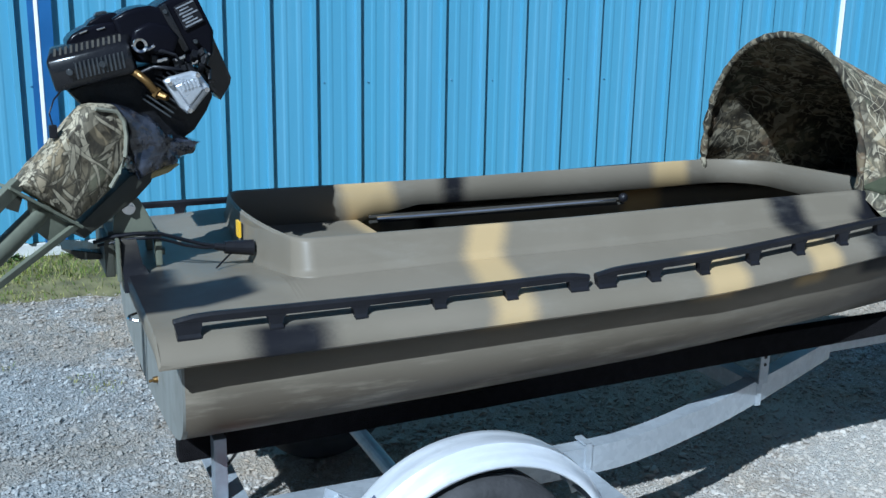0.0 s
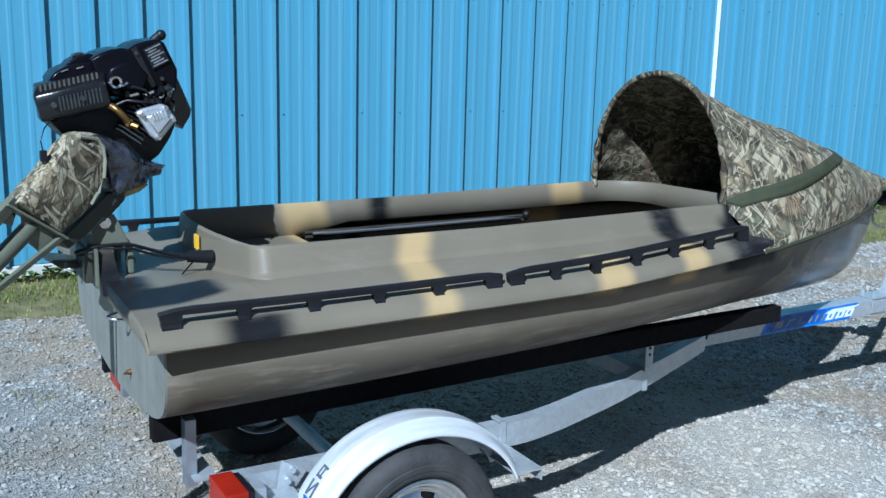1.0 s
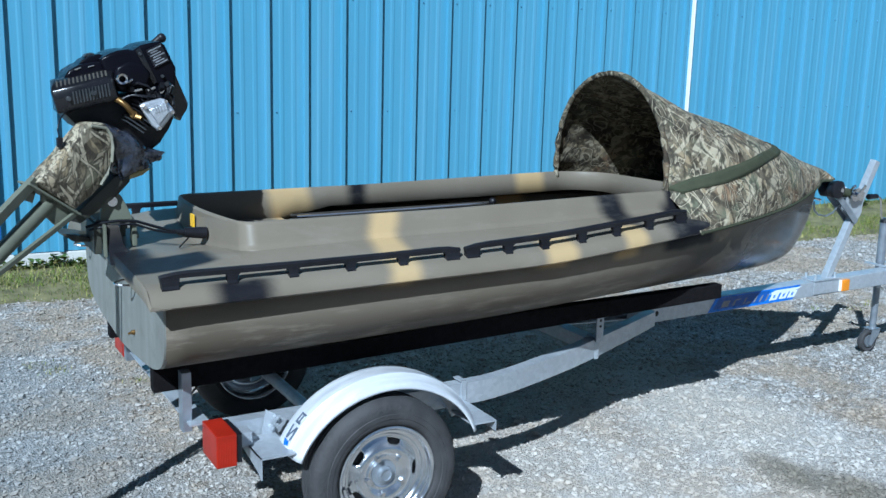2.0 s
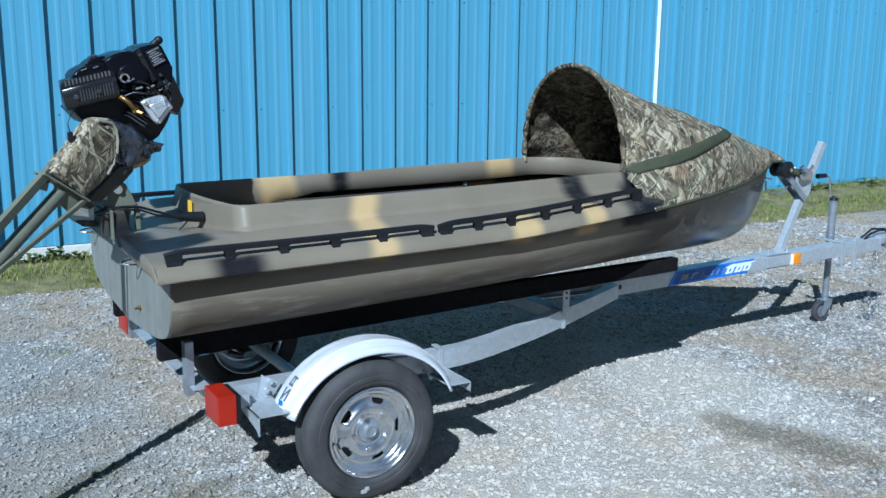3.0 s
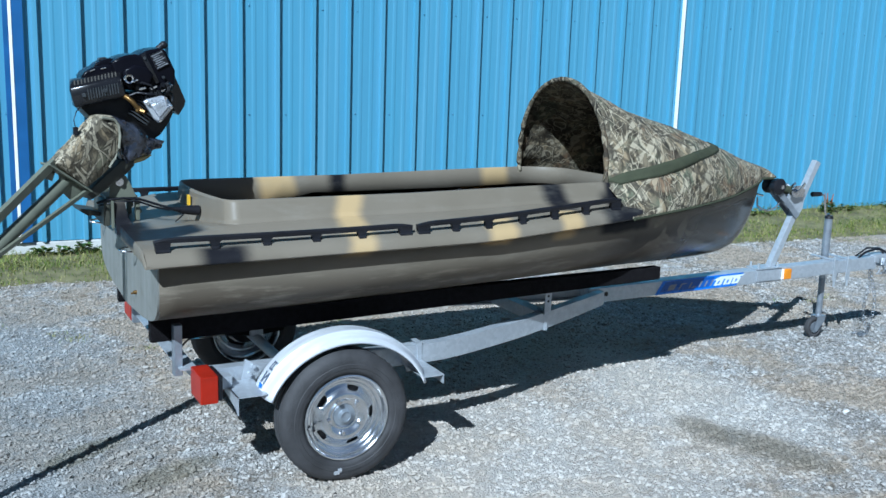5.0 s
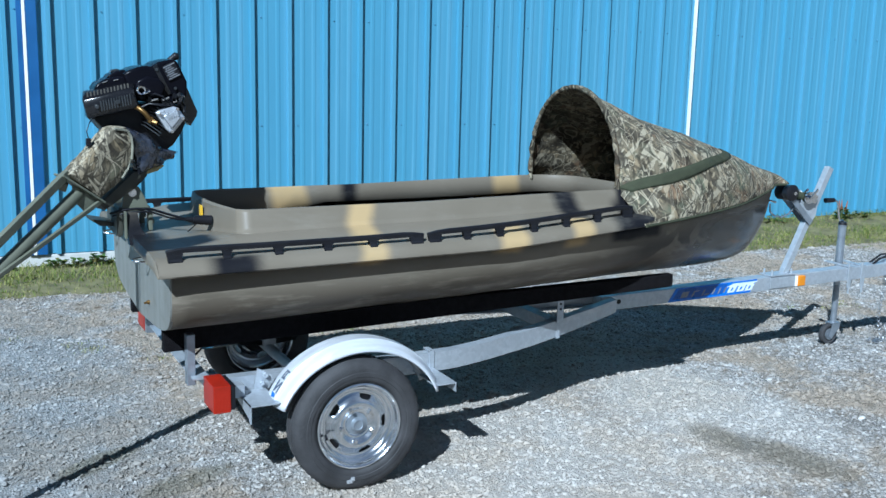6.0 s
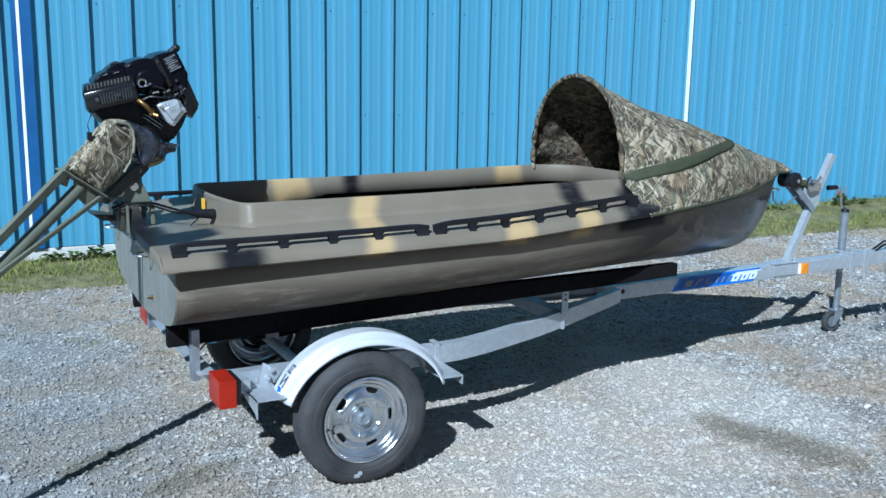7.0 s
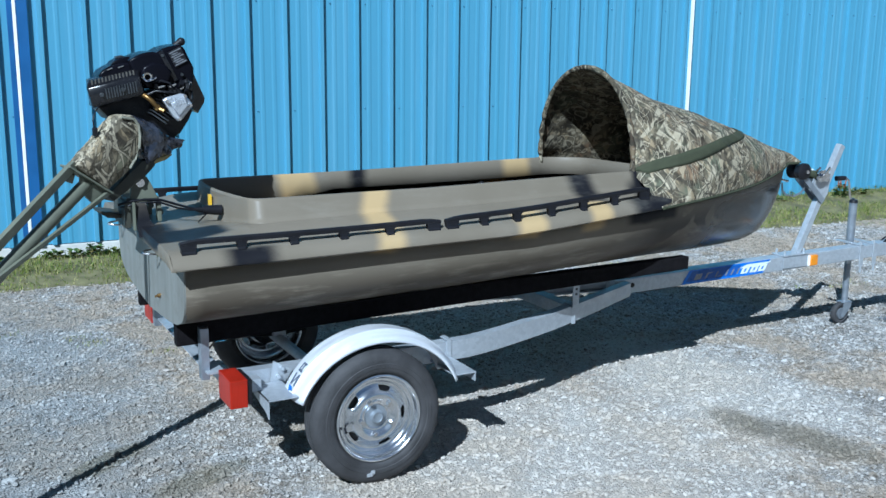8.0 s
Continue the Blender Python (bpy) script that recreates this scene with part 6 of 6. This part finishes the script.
for q in range(7):
    part("label_line", boxm(-0.022 + 0.005 * (q % 2), 0.023 - 0.008 * (q % 3), -0.1532, -0.1515, -0.026 + 0.008 * q, -0.0225 + 0.008 * q, lm), M_LABEL, lb)
# carburettor linkage, hoses and small castings in the gap above the valve cover
rr = random.Random(3)
for q in range(16):
    b = bmesh.new()
    u, z = rr.uniform(-0.655, -0.515), rr.uniform(1.448, 1.492)
    w = rr.uniform(0.006, 0.014)
    box(b, -w, w, -0.010, 0.010, -0.006, 0.007, Matrix.Translation((u, -0.145 - rr.uniform(0, 0.03), z)) @ Euler((rr.random() * 3, rr.random() * 3, rr.random() * 3)).to_matrix().to_4x4(), 0.002)
    part("carburettor_piece", b, M_ENGINE, motor)
for p0, p1 in (((-0.645, -0.176, 1.474), (-0.618, -0.180, 1.481)), ((-0.600, -0.178, 1.477), (-0.576, -0.178, 1.487)), ((-0.540, -0.150, 1.492), (-0.516, -0.150, 1.480)), ((-0.532, -0.150, 1.472), (-0.512, -0.150, 1.492)), ((-0.560, -0.152, 1.465), (-0.540, -0.155, 1.474))):
    part("linkage", bar(bmesh.new(), p0, p1, 0.007, 0.007, 0.001), M_CHROME, motor)
part("front_bracket", slab([(-0.540, 1.492), (-0.516, 1.500), (-0.506, 1.484), (-0.522, 1.474), (-0.532, 1.480)], -0.140, -0.115, 0.003, 1), M_SILVER, motor)
for pts, r in (([(-0.655, -0.160, 1.490), (-0.630, -0.185, 1.500), (-0.600, -0.188, 1.490), (-0.585, -0.175, 1.470)], 0.004), ([(-0.690, -0.150, 1.440), (-0.650, -0.175, 1.462), (-0.610, -0.185, 1.458), (-0.580, -0.170, 1.452)], 0.0045), ([(-0.530, -0.12, 1.47), (-0.515, -0.165, 1.455), (-0.520, -0.180, 1.430)], 0.0035)):
    rod("fuel_hose", pts, r, M_BLACK, motor)

# engine set further back and enlarged about a camera position, keeping its outline in view
for ob in motor.children_recursive:
    ob.data.transform(Matrix.Translation((0.0404, 0.110, -0.0458)) @ Matrix.Scale(1.0275, 4))

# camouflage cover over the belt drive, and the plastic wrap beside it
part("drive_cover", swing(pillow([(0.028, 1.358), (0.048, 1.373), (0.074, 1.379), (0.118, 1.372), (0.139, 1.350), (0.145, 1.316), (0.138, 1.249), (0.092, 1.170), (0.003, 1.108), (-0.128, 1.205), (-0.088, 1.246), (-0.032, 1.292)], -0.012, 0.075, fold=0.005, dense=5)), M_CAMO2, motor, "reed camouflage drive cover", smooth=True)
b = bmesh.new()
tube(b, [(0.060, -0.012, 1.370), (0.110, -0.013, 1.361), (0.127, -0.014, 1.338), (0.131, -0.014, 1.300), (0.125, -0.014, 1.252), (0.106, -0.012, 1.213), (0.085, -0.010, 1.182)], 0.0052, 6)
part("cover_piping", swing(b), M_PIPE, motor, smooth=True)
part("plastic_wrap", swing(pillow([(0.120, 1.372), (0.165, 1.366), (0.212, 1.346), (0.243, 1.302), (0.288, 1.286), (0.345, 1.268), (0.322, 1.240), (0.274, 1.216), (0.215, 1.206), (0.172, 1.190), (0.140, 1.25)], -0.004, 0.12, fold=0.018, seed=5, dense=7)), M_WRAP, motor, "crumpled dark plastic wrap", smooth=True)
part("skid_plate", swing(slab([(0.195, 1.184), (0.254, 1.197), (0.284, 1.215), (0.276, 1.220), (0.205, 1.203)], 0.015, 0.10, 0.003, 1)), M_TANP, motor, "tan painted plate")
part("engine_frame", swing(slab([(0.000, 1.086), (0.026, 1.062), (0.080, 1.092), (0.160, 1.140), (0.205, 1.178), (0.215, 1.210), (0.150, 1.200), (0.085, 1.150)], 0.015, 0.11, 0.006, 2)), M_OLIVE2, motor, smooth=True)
# transom mount
outline = [(-0.755, 1.045), (-0.748, 1.095), (-0.733, 1.135), (-0.708, 1.152), (-0.685, 1.138), (-0.668, 1.105), (-0.650, 1.060), (-0.645, 1.045)]
mt_ = part("mount_plate", slab(outline, -0.122, -0.108, 0.003, 2), M_OLIVE, motor, "olive steel mount plate")
b = bmesh.new()
cyl(b, (-0.712, -0.122, 1.118), (-0.712, -0.138, 1.118), 0.012, 0.011, 6)
cyl(b, (-0.712, -0.122, 1.118), (-0.712, -0.126, 1.118), 0.016, seg=16)
part("pivot_bolt", b, M_CHROME, mt_)
part("mount_plate", slab(outline, 0.085, 0.10, 0.003, 2), M_OLIVE, motor)
part("mount_saddle", boxm(-0.765, -0.645, -0.122, 0.105, 1.048, 1.062, None, 0.004), M_OLIVE2, motor)
part("clamp_leg", boxm(-0.776, -0.752, -0.135, 0.10, 0.950, 1.047, None, 0.005), M_OLIVE2, motor)
part("clamp_strip", boxm(-0.7505, -0.742, -0.165, -0.14, 0.945, 1.050, None, 0.002), M_OLIVE, motor)
for v in (-0.10, 0.07):
    b = boxm(-0.652, -0.636, v - 0.018, v + 0.018, 0.965, 1.05, None, 0.004)
    cyl(b, (-0.645, v, 0.998), (-0.628, v, 0.998), 0.010, 0.009, 6)
    part("clamp_tab", b, M_OLIVE, motor)
part("trim_tab", slab([(-0.870, 1.013), (-0.800, 1.000), (-0.774, 0.992), (-0.778, 0.978), (-0.826, 0.982)], -0.06, 0.06, 0.002, 1), M_OLIVE2, motor)
# drive shaft housing and its braces, reaching back and down
b = bmesh.new()
cyl(b, (-0.885, -0.164, 1.158), (-1.90, -0.935, 0.385), 0.0245, 0.0235, 24)
part("shaft_housing", b, M_OLIVE, motor, "olive drive shaft tube", smooth=True)
part("upper_brace", bar(bmesh.new(), (-0.958, -0.225, 1.212), (-1.60, -0.715, 0.692), 0.022, 0.030, 0.002), M_OLIVE, motor)
part("lower_brace", bar(bmesh.new(), (-0.835, -0.190, 1.102), (-1.60, -0.718, 0.690), 0.014, 0.015, 0.002), M_OLIVE, motor)
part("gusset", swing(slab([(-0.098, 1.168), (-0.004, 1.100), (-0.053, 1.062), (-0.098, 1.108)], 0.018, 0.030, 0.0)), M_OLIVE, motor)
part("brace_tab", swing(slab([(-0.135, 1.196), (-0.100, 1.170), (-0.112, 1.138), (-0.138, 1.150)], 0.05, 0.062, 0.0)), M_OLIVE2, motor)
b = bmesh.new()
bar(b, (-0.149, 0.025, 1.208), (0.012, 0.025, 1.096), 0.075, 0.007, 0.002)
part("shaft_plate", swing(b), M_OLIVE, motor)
# cables from the motor to the boot on the coaming
b = bmesh.new()
tube(b, [(-0.80, -0.13, 1.040), (-0.76, -0.135, 1.052), (-0.70, -0.135, 1.056), (-0.64, -0.13, 1.050), (-0.58, -0.125, 1.028), (-0.53, -0.115, 1.010), (-0.49, -0.112, 1.001)], 0.0050, 8)
tube(b, [(-0.79, -0.125, 1.030), (-0.72, -0.145, 1.046), (-0.65, -0.145, 1.044), (-0.58, -0.135, 1.016), (-0.53, -0.118, 1.002), (-0.49, -0.112, 0.999)], 0.0038, 8)
part("control_cable", b, M_BLACK, motor, "black control cables", smooth=True)
b = bmesh.new()
tube(b, [(-0.462, -0.118, 0.984), (-0.490, -0.150, 0.972), (-0.515, -0.185, 0.964)], 0.0025, 6)
part("loose_wire", b, M_BLACK, motor)
b = bmesh.new()
tube(b, [(-0.850, -0.16, 1.410), (-0.868, -0.18, 1.392), (-0.880, -0.19, 1.362), (-0.874, -0.19, 1.330)], 0.002, 6)
box(b, -0.884, -0.866, -0.20, -0.18, 1.306, 1.336, None, 0.004)
part("kill_switch_wire", b, M_BLACK, motor)
